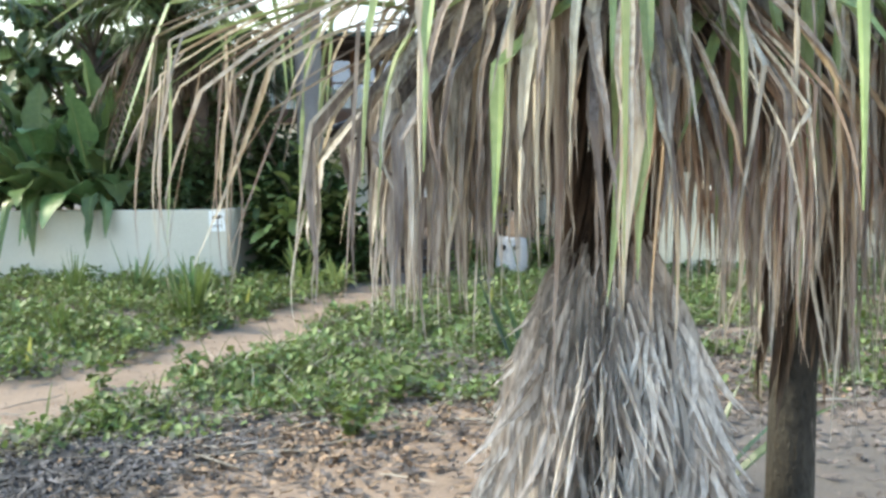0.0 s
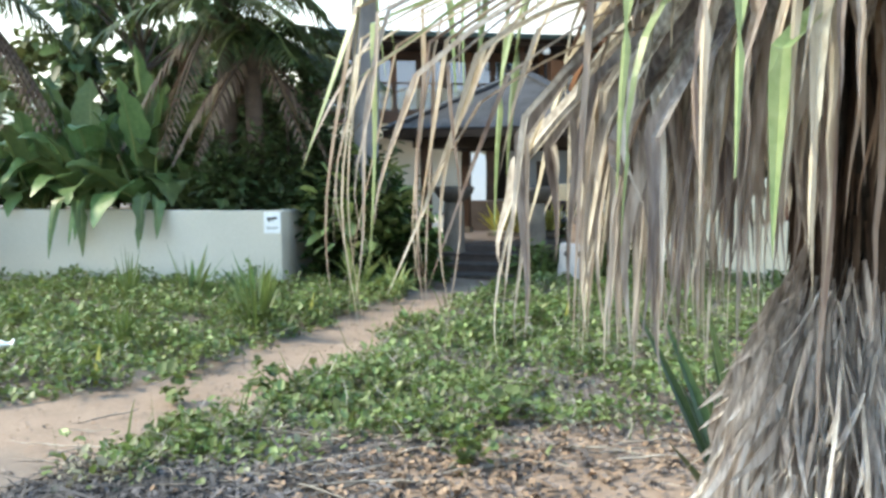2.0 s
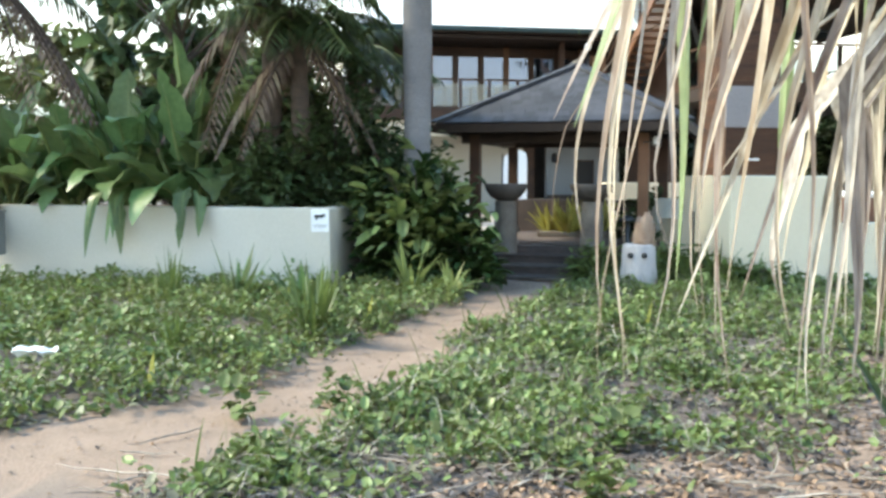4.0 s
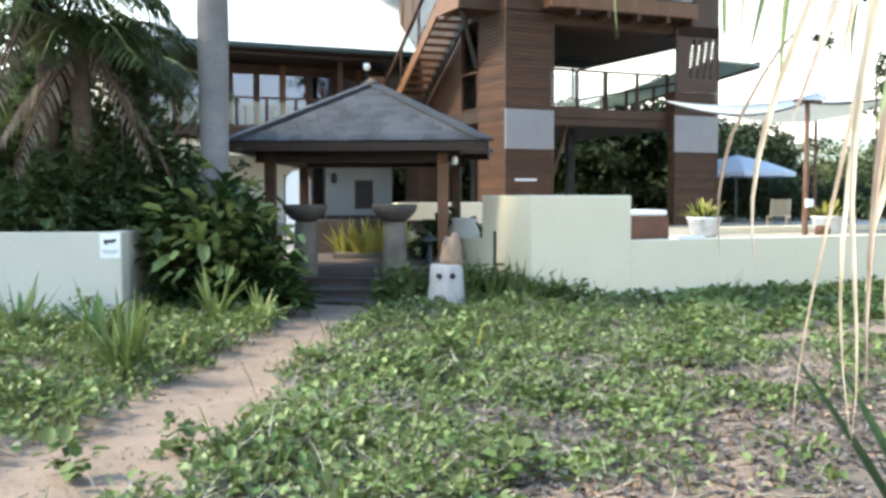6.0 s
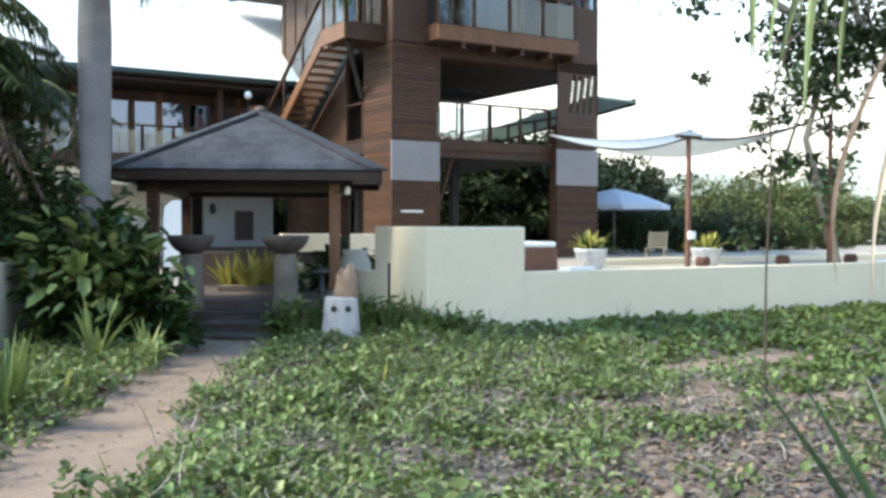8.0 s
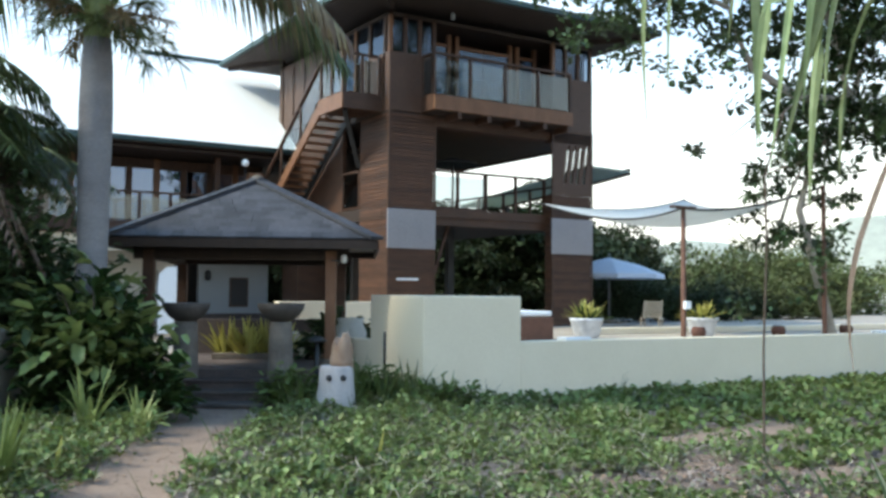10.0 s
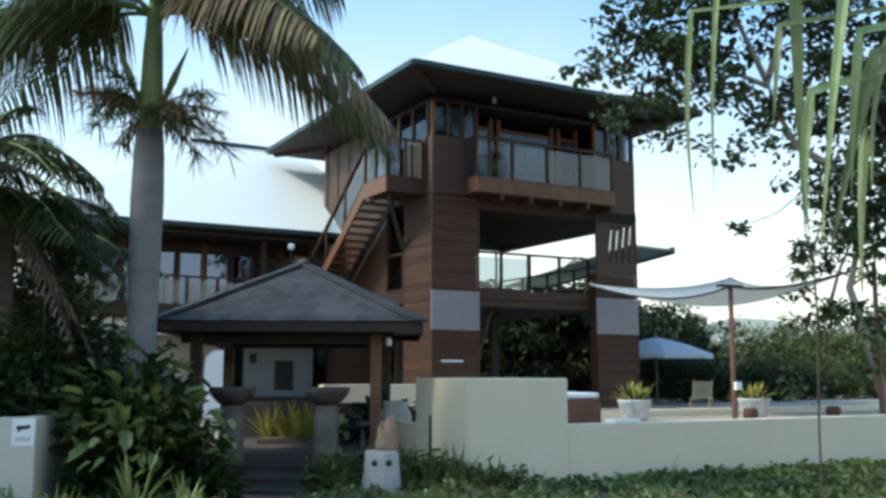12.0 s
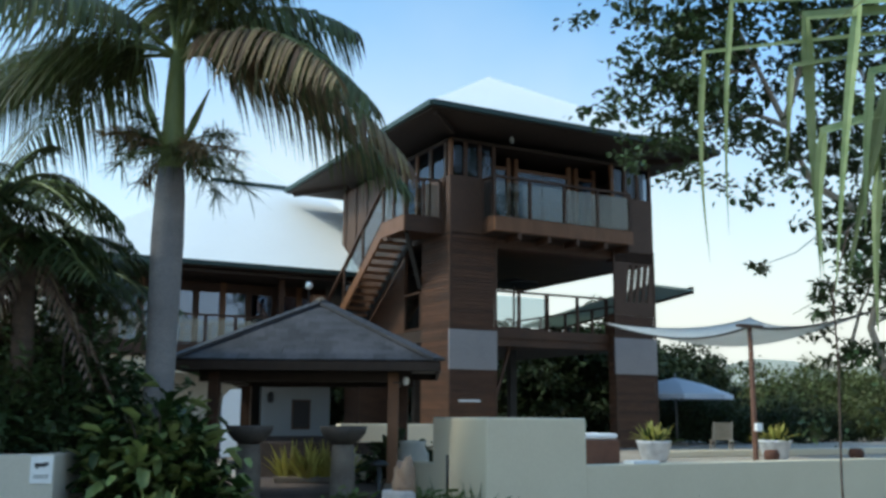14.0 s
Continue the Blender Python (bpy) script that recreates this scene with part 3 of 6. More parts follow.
# court planting behind the gate pillars: yellow crotons
def clump(name, label, m, n, ln, wd, mat, rise, spread, rng):
    ob = thing(name, label, "plant", m=m)
    h = Heap()
    for i in range(n):
        a, e = rng.uniform(0, 6.283), rng.uniform(*rise)
        L = ln * rng.uniform(0.6, 1.15)
        d = Vector((math.cos(a) * math.cos(e), math.sin(a) * math.cos(e), math.sin(e)))
        p0 = Vector((math.cos(a), math.sin(a), 0)) * rng.uniform(0, spread)
        pts = [p0 + d * L * k / 5 - Vector((0, 0, 1)) * 0.35 * L * (k / 5) ** 2.2 * math.cos(e) for k in range(6)]
        h.put(*ribbon(pts, wd * rng.uniform(0.7, 1.2), rng=rng))
    h.done("leaves", mat, ob)
    return ob


rg = random.Random(11)
for a, b in ((-0.55, 0.5), (-0.2, 0.35), (0.12, 0.5), (0.42, 0.7), (-0.1, 1.0)):
    clump("croton", "yellow-leaved croton plant in the pavilion bed", E27 @ pose(a, b, FLOOR), 34, 0.72, 0.10, M["yellow_leaf"], (0.8, 1.5), 0.12, rg)
tub = thing("planter_trough", "low dark stone trough holding croton plants", "planter", m=E27 @ pose(0.0, 0.7, FLOOR))
part("trough", bbox(-0.75, 0.65, -0.5, 0.6, 0.0, 0.1, 0.02), M["stone"], tub)

stump = thing("carved_stump", "silvery carved tree stump with two dark eye holes", "stump", m=pose(5.63, 11.78, 0, 0, 0, -26))
part("trunk", lathe([(0.30, -0.15), (0.27, 0.1), (0.24, 0.35), (0.225, 0.58), (0.21, 0.62)], 18), M["wood_grey"], stump)
bm = lathe([(0.185, 0.60), (0.18, 0.70), (0.165, 0.80), (0.155, 0.90), (0.13, 0.98)], 13)
for v in bm.verts:
    k = (v.co.z - 0.6) / 0.4
    v.co = Vector((v.co.x * 0.86 + 0.07 + rg.uniform(-0.02, 0.02), v.co.y * 0.8 + rg.uniform(-0.02, 0.02), v.co.z + k * (rg.uniform(-0.10, 0.10) + 0.35 * v.co.x)))
part("broken_top", bm, M["wood_raw"], stump, "splintered brown broken top")
# black balls stand in for the shade inside the eye holes
for a in (-0.095, 0.095):
    bm = bmesh.new()
    bmesh.ops.create_uvsphere(bm, u_segments=12, v_segments=8, radius=0.042)
    part("eye_hole", bm, M["black"], stump).matrix_local = pose(a, -0.225, 0.47)

bol = thing("path_light", "dark mushroom-shaped path light", "path light", m=E27 @ pose(1.15, -2.0, 0.0))
part("stem", lathe([(0.035, -0.1), (0.035, 0.9)], 10), M["steel"], bol)
part("cap", lathe([(0.13, 0.86), (0.14, 0.89), (0.06, 0.94), (0.02, 0.95)], 16), M["steel"], bol)
cmn = new("marker_post")
tagged(cmn, "thin dark steel marker post by the wall", "post")
cmn.matrix_world = pose(6.75, 12.5, 0)
part("rod", lathe([(0.022, -0.1), (0.022, 1.02), (0.012, 1.04)], 8), M["steel"], cmn)

urn = thing("garden_urn", "pale glazed garden urn beside the pavilion post", "urn", m=E27 @ pose(1.62, -0.3, FLOOR))
part("body", lathe([(0.16, 0), (0.2, 0.05), (0.27, 0.3), (0.27, 0.5), (0.2, 0.66), (0.23, 0.72), (0.2, 0.73), (0.17, 0.66)], 20), M["render_grey"], urn)

# ---- tower ----
tower = thing("timber_tower_house", "three-storey dark timber tower house with white hipped roof", "house", m=pose(0, 0, 0))
GF, MF, UF = 0.76, 3.78, 6.50
slat_f = mesh_of("slat", bbox(0, 1.32, 0, 0.03, -0.042, 0.042), M["slat"])
slat_s = mesh_of("slat", bbox(0, 0.03, 0, 1.5, -0.042, 0.042), M["slat"])


def pillar(x0, x1, y0, y1, lattice):
    w = x1 - x0
    c = part("pillar", bbox(x0 + 0.04, x1 - 0.04, y0 + 0.04, y1 - 0.04, GF, MF - 0.1), M["timber"], tower, "slatted timber corner pillar")
    part("pillar_core", bbox(x0 + 0.05, x1 - 0.05, y0 + 0.05, y1 - 0.05, MF - 0.1, 4.33 if lattice else 6.1), M["timber"], c)
    part("upper_panel", bbox(x0, x1, y0, y1, 6.14, 7.62, 0.01), M["panel_brown"], c, "smooth brown panel")
    part("grey_panel", bbox(x0 - 0.015, x1 + 0.01, y0 - 0.02, y0 + 0.035, 2.72, 3.70, 0.006), M["panel_grey"], c, "grey metal sheet panel")
    z = GF + 0.06
    while z < 6.1:
        if not 2.70 < z < 3.73 and not (lattice and 4.35 < z < 5.75):
            piece("slat", slat_f, c, Matrix.Translation((x0, y0, z)) @ Matrix.Diagonal((w / 1.32, 1, 1, 1)))
        if not (lattice and 4.35 < z < 5.75):
            piece("slat", slat_s, c, Matrix.Translation((x0 - 0.002, y0 + 0.035, z)) @ Matrix.Diagonal((1, (y1 - y0 - 0.035) / 1.5, 1, 1)))
        z += 0.0985
    for px in (x0 - 0.01, x1 - 0.05):
        part("corner_strip", bbox(px, px + 0.06, y0 - 0.012, y0 + 0.002, GF, 6.14), M["timber"], c)
    return c


p1 = pillar(11.20, 12.55, 20.66, 22.2, False)
part("wall_light", bbox(11.45, 12.05, 20.60, 20.655, 1.93, 1.98, 0.005), M["white"], p1, "slim white wall light")
p2 = pillar(16.30, 17.72, 20.66, 20.98, True)
part("pillar_web", bbox(16.3, 17.72, 20.66, 20.7, 5.75, 6.14), M["panel_brown"], p2)
part("pillar_web", bbox(16.3, 17.72, 20.66, 20.70, 4.33, 4.70), M["panel_brown"], p2)
LOW = ((16.30, 16.70), (16.79, 16.92), (17.01, 17.14), (17.23, 17.36), (17.45, 17.72))
for k, (xa, xb) in enumerate(LOW):
    ta, tb = xa + 0.14 * (k > 0), xb + 0.14 * (k < 4)
    web = [(x, y, z) for y in (20.66, 20.70) for x, z in ((xa, 4.702), (xb, 4.702), (tb, 5.748), (ta, 5.748))]
    raw("lattice_bar", web, [(0, 1, 2, 3), (7, 6, 5, 4), (0, 4, 5, 1), (1, 5, 6, 2), (2, 6, 7, 3), (3, 7, 4, 0)], M["panel_brown"], p2)
for q in range(11):
    part("lattice_slat", bbox(16.56, 17.70, 20.702, 20.722, 4.74 + q * 0.095, 4.785 + q * 0.095), M["timber"], p2)
part("pillar", bbox(11.36, 12.4, 26.6, 27.75, GF, 8.3), M["timber"], tower, "dark rear pillar")

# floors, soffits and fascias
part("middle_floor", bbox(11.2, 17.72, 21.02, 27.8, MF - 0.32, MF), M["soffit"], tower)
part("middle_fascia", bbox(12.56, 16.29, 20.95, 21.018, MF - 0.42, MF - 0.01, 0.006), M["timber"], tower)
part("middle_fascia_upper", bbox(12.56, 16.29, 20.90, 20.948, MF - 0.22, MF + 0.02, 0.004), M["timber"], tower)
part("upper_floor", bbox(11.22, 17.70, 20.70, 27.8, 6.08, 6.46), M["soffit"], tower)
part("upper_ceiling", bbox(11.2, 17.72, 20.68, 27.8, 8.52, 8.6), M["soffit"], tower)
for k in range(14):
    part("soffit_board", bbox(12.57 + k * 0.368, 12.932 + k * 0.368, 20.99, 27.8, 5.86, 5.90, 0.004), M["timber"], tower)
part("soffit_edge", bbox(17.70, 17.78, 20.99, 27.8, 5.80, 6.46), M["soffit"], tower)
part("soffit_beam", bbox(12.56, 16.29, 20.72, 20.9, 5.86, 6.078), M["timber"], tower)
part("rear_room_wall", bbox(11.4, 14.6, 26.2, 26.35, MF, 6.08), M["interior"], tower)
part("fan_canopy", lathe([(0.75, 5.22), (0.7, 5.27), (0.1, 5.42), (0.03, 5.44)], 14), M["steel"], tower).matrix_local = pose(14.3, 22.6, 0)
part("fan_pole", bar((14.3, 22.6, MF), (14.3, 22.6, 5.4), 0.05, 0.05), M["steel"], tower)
# wall in near-black colour, standing for the shade under the tower
part("ground_room_wall", bbox(12.42, 14.9, 25.0, 25.2, GF, MF - 0.325), M["interior"], tower, "wall under the tower, coloured near black for its shade")
part("ground_post", bbox(14.55, 14.75, 23.2, 23.4, GF, MF - 0.32), M["steel"], tower)
part("ground_brace", bar((12.6, 21.4, 1.0), (13.4, 21.4, 3.4), 0.08, 0.08), M["timber"], tower)

# upper storey: posts, glazing, back wall coloured dark for the room's shade
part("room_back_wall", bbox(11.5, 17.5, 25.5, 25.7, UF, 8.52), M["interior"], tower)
part("room_floor", bbox(11.3, 17.6, 20.9, 27.6, 6.462, 6.5), M["timber"], tower)
FY = 21.45
for x in (12.6, 13.35, 13.6, 15.35, 15.6, 16.2):
    part("door_post", bbox(x, x + 0.11, FY - 0.05, FY + 0.06, UF, 8.5), M["timber_light"], tower)
for x0, x1 in ((12.71, 13.35), (13.71, 14.5), (14.54, 15.35), (15.71, 16.2)):
    w = part("glass_door", bbox(x0, x1, FY, FY + 0.012, UF + 0.12, 8.15), M["glass"], tower)
    part("door_frame", bbox(x0, x1, FY - 0.03, FY + 0.03, UF, UF + 0.118), M["timber_light"], w)
    part("transom", bbox(x0, x1, FY - 0.03, FY + 0.03, 8.152, 8.24), M["timber_light"], w)
part("curtain", bbox(13.75, 13.95, FY + 0.12, FY + 0.16, UF, 8.1), M["curtain"], tower)
part("curtain", bbox(15.75, 16.0, FY + 0.12, FY + 0.16, UF, 8.1), M["curtain"], tower)
for x0, x1 in ((11.2, 12.55), (16.3, 17.72)):
    for k in range(4):
        xx = x0 + k * (x1 - x0 - 0.09) / 3
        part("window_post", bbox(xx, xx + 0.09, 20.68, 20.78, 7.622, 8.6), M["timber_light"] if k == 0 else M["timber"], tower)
    part("window_pane", bbox(x0 + 0.02, x1 - 0.02, 20.73, 20.742, 7.63, 8.5), M["glass"], tower)
for k in range(9):
    y = 20.9 + k * 0.82
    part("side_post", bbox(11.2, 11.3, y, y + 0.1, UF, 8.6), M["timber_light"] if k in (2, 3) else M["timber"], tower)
    if k < 8:
        part("side_pane", bbox(11.24, 11.252, y + 0.102, y + 0.818, 7.63 if k < 2 else UF + 0.05, 8.5), M["glass"], tower)
part("side_wall", bbox(11.2, 11.3, 24.4, 27.8, UF, 8.6), M["panel_brown"], tower)
part("side_wall_lower", bbox(11.22, 11.34, 23.3, 27.8, MF, 6.08), M["timber"], tower)
part("right_wall", bbox(17.62, 17.70, 20.99, 27.8, 6.462, 8.52), M["panel_brown"], tower)


def balustrade(name, a, b, z, h, posts, parent=tower, glassy=True):
    """A glazed balustrade from a to b at floor height z."""
    a, b = Vector((*a, 0)), Vector((*b, 0))
    rail = part(name, bar(a + Vector((0, 0, z + h)), b + Vector((0, 0, z + h)), 0.09, 0.05), M["timber"], parent, "timber balustrade with glass panels")
    d = (b - a) / posts
    for i in range(posts + 1):
        p = a + d * i
        part("baluster_post", bar(p + Vector((0, 0, z - 0.2)), p + Vector((0, 0, z + h - 0.026)), 0.07, 0.07), M["timber"], rail)
        if i < posts and glassy:
            q = p + d
            u = (q - p).normalized() * 0.06
            part("glass_panel", bar(p + u + Vector((0, 0, z + 0.08 + (h - 0.2) / 2)), q - u + Vector((0, 0, z + 0.08 + (h - 0.2) / 2)), 0.012, h - 0.2), M["glass_rail"], rail)
            part("low_rail", bar(p + u + Vector((0, 0, z + 0.05)), q - u + Vector((0, 0, z + 0.05)), 0.05, 0.04), M["timber"], rail)
    return rail


# front balcony
part("balcony_slab", bbox(12.2, 16.48, 20.12, 20.66, 6.14, 6.50), M["soffit"], tower)
part("balcony_fascia", bbox(12.14, 16.52, 20.05, 20.118, 6.16, 6.53, 0.008), M["timber_light"], tower)
part("balcony_fascia", bbox(12.13, 12.198, 20.12, 20.655, 6.16, 6.53), M["timber"], tower)
for x in (12.8, 13.7, 14.6, 15.5, 16.3):
    part("bracket", bbox(x, x + 0.1, 20.0, 20.6, 5.98, 6.138), M["timber"], tower)
balustrade("balcony_rail", (12.17, 20.14), (16.48, 20.14), UF, 1.08, 4)
balustrade("balcony_rail", (12.17, 20.16), (12.17, 20.66), UF, 1.08, 1)
# middle deck rails: glazed at the pillar, open beyond
balustrade("deck_rail", (12.58, 21.0), (14.30, 21.0), MF, 1.0, 2)
balustrade("deck_rail", (14.33, 21.0), (16.28, 21.0), MF, 1.0, 2, glassy=False)
balustrade("deck_rail", (17.6, 22.0), (17.6, 27.6), MF, 1.0, 4, glassy=False)
balustrade("deck_rail", (11.25, 22.3), (11.25, 23.3), MF, 1.0, 1)

# roof
def hip_roof(name, parent, x0, x1, y0, y1, ez, ridge, rz, mat, eave=0.16, inset=1.3):
    """A hipped roof with soffit, gutter edge and pan ribs; ridge: the ends of the ridge line."""
    bm = bmesh.new()
    c = [bm.verts.new(p) for p in ((x0, y0, ez), (x1, y0, ez), (x1, y1, ez), (x0, y1, ez))]
    (ax, ay), (bx, by) = ridge
    if (ax, ay) == (bx, by):
        t = bm.verts.new((ax, ay, rz))
        for i in range(4):
            bm.faces.new((c[i], c[(i + 1) % 4], t))
    else:
        a, b = bm.verts.new((ax, ay, rz)), bm.verts.new((bx, by, rz))
        bm.faces.new((c[0], c[1], b, a))
        bm.faces.new((c[1], c[2], b))
        bm.faces.new((c[2], c[3], a, b))
        bm.faces.new((c[3], c[0], a))
    r = part(name, bm, mat, parent, "white metal hipped roof")
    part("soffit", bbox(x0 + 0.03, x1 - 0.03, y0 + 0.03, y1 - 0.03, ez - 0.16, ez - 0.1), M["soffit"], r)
    for p, q in (((x0, y0), (x1, y0)), ((x1, y0), (x1, y1)), ((x1, y1), (x0, y1)), ((x0, y1), (x0, y0))):
        part("gutter", bar((*p, ez - 0.05), (*q, ez - 0.05), 0.12, 0.13), M["gutter"], r)
    return r


tr = hip_roof("roof", tower, 9.99, 19.1, 19.36, 29.9, 8.99, ((14.55, 24.4), (14.55, 24.4)), 11.98, M["roof_white"])
for i, (x, y) in enumerate(((10.0, 19.37), (19.09, 19.37), (10.0, 29.88))):
    part("hip_rafter", bar((x + 0.2 * (1 - 2 * (i == 1)), y + 0.2 * (1 - 2 * (i == 2)), 8.8), (11.3 if i != 1 else 17.6, 20.75 if i != 2 else 27.7, 8.75), 0.12, 0.16), M["soffit"], tr)
part("eave_lamp", lathe([(0.03, 8.5), (0.06, 8.55), (0.05, 8.66), (0.02, 8.7)], 10), M["box_grey"], tower).matrix_local = pose(12.75, 20.2, 0)

# stair on the tower's side
stair = thing("outside_stair", "open timber stair climbing to the upper landing", "stair", m=pose(0, 0, 0))
T, B = Vector((0, 22.45, UF - 0.05)), Vector((0, 26.3, MF))
for x in (10.18, 11.05):
    part("stringer", bar((x, T.y, T.z - 0.1), (x, B.y, B.z), 0.06, 0.26), M["timber_light"] if x < 10.5 else M["steel"], stair)
for k in range(15):
    p = T.lerp(B, (k + 0.6) / 15.5)
    part("tread", bbox(10.21, 11.02, p.y - 0.02, p.y + 0.27, p.z - 0.045, p.z, 0.006), M["timber_light"], stair, "oiled timber tread")
part("handrail", bar((10.16, T.y, UF + 1.02), (10.16, B.y, MF + 1.05), 0.09, 0.06), M["timber"], stair)
for k in range(4):
    p = T.lerp(B, k / 3)
    part("rail_post", bar((10.17, p.y, p.z), (10.17, p.y, p.z + 1.04), 0.06, 0.06), M["timber"], stair)
for k in range(3):
    p, q = T.lerp(B, k / 3), T.lerp(B, (k + 1) / 3)
    hv = [(10.165 + dx, y, z) for dx in (0, 0.012) for y, z in ((p.y + 0.04, p.z + 0.2), (q.y - 0.04, q.z + 0.24), (q.y - 0.04, q.z + 0.98), (p.y + 0.04, p.z + 0.94))]
    raw("glass_panel", hv, [(0, 1, 2, 3), (7, 6, 5, 4), (0, 4, 5, 1), (1, 5, 6, 2), (2, 6, 7, 3), (3, 7, 4, 0)], M["glass_rail"], stair)
land = part("landing", bbox(10.15, 11.19, 21.1, 22.44, UF - 0.32, UF, 0.01), M["timber"], stair)
part("landing_fascia", bbox(10.10, 10.148, 21.06, 22.46, UF - 0.36, UF + 0.02), M["timber_light"], stair)
part("landing_fascia", bbox(10.15, 11.19, 21.05, 21.098, UF - 0.36, UF + 0.02), M["timber"], stair)
balustrade("landing_rail", (10.16, 21.12), (10.16, 22.4), UF, 1.02, 2, stair)
balustrade("landing_rail", (10.2, 21.12), (11.15, 21.12), UF, 1.02, 2, stair)
part("brace", bar((10.3, 21.3, UF - 0.35), (11.2, 22.3, 4.9), 0.1, 0.1), M["steel"], stair)
# newel in the lighter timber, its lit look put into the colour
part("newel_box", bbox(9.72, 10.15, 26.3, 26.7, MF, 5.05, 0.015), M["timber_light"], stair, "orange-brown timber newel")
gl_ = thing("round_lamp", "white round lamp on a short bracket", "lamp", m=pose(9.55, 26.2, 5.3))
bm = bmesh.new()
bmesh.ops.create_uvsphere(bm, u_segments=14, v_segments=10, radius=0.11)
part("globe", bm, M["white"], gl_)
part("stem", bar((0, 0, -0.14), (0, 0, -1.5), 0.04, 0.04), M["steel"], gl_)

# ---- left wing ----
wing = thing("house_wing", "two-storey wing with glazed verandah and white hipped roof", "house", m=pose(0, 0, 0))
WF, WE = 3.52, 5.80
hip_roof("roof", wing, 2.6, 14.0, 26.3, 36.0, WE, ((7.8, 31.0), (11.5, 31.0)), 9.25, M["roof_white"])
part("ridge_cap", bar((7.75, 31.0, 9.3), (11.5, 31.0, 9.3), 0.2, 0.09), M["gutter"], wing)
part("deck", bbox(2.4, 11.18, 27.0, 29.0, 3.2, WF), M["timber"], wing)
part("deck_fascia", bbox(2.4, 11.18, 26.93, 26.998, 3.16, WF + 0.01, 0.006), M["timber"], wing)
part("cream_beam", bbox(2.4, 11.18, 27.02, 27.3, 2.72, 3.158), M["render_cream"], wing, "cream rendered beam")
part("ceiling", bbox(2.6, 11.18, 26.5, 29.0, 5.52, 5.6), M["soffit"], wing)
# back wall darkened by colour so the rooms look unlit
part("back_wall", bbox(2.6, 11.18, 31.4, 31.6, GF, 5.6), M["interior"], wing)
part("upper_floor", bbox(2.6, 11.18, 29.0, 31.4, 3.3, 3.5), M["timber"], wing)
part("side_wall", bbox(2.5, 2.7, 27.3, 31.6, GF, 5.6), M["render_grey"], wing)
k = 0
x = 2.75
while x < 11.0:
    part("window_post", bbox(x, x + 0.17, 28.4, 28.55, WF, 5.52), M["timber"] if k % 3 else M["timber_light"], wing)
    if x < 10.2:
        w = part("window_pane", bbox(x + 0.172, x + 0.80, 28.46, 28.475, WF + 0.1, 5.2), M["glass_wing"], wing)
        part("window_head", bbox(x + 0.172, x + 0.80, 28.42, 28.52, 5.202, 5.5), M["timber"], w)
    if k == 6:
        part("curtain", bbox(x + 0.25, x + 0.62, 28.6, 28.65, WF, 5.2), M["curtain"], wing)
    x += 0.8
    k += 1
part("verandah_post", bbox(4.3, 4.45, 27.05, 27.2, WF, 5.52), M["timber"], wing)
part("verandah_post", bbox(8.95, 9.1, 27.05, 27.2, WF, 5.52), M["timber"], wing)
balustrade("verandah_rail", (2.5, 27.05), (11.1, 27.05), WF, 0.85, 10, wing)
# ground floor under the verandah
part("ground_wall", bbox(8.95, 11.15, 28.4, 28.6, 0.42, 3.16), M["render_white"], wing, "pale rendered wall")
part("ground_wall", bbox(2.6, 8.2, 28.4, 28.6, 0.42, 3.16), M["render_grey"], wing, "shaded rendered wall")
# near-black sheet paints the doorway's shade
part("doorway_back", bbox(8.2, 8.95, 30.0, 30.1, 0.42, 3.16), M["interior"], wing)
part("door_leaf", bbox(8.22, 8.58, 28.45, 28.52, 0.42, 2.6), M["timber"], wing, "dark timber door")
pic = thing("wall_picture", "dark framed picture on the pale wall", "picture", m=pose(10.2, 28.38, 1.6))
part("frame", bbox(-0.30, 0.30, -0.03, 0.015, -0.45, 0.45, 0.01), M["timber"], pic)
part("canvas", bbox(-0.25, 0.25, -0.036, -0.031, -0.40, 0.40), M["black"], pic)
part("base_band", bbox(8.96, 11.14, 28.36, 28.398, 0.42, 0.95), M["brick_dark"], wing)
wl = thing("wall_lamp", "dark lantern on the pale wall", "lamp", m=pose(9.2, 28.3, 2.1))
part("lantern", lathe([(0.05, -0.15), (0.09, -0.1), (0.09, 0.1), (0.04, 0.16)], 10), M["steel"], wl)
part("bracket", bar((0, 0, 0.12), (0, 0.1, 0.12), 0.03, 0.03), M["steel"], wl)
bn = thing("white_banner", "white rounded feather banner standing in the court", "banner", m=pose(6.75, 23.6, 0.42, 0, 0, -20))
bm = bmesh.new()
prof = [(-0.3, 0.15), (-0.32, 1.3), (-0.28, 1.62), (-0.12, 1.78), (0.12, 1.8), (0.28, 1.74), (0.32, 1.55), (0.32, 0.15)]
fv = [bm.verts.new((x, -0.01, z)) for x, z in prof]
bk = [bm.verts.new((x, 0.012, z)) for x, z in prof]
bm.faces.new(fv)
bm.faces.new(bk[::-1])
for i in range(len(prof)):
    bm.faces.new((fv[i], bk[i], bk[(i + 1) % len(prof)], fv[(i + 1) % len(prof)]))
part("cloth", bm, M["white"], bn)
part("pole", bar((-0.33, 0.0, -0.0), (-0.33, 0.0, 1.7), 0.03, 0.03), M["steel"], bn)
part("foot", lathe([(0.22, 0.0), (0.2, 0.05), (0.03, 0.07)], 14), M["steel"], bn)

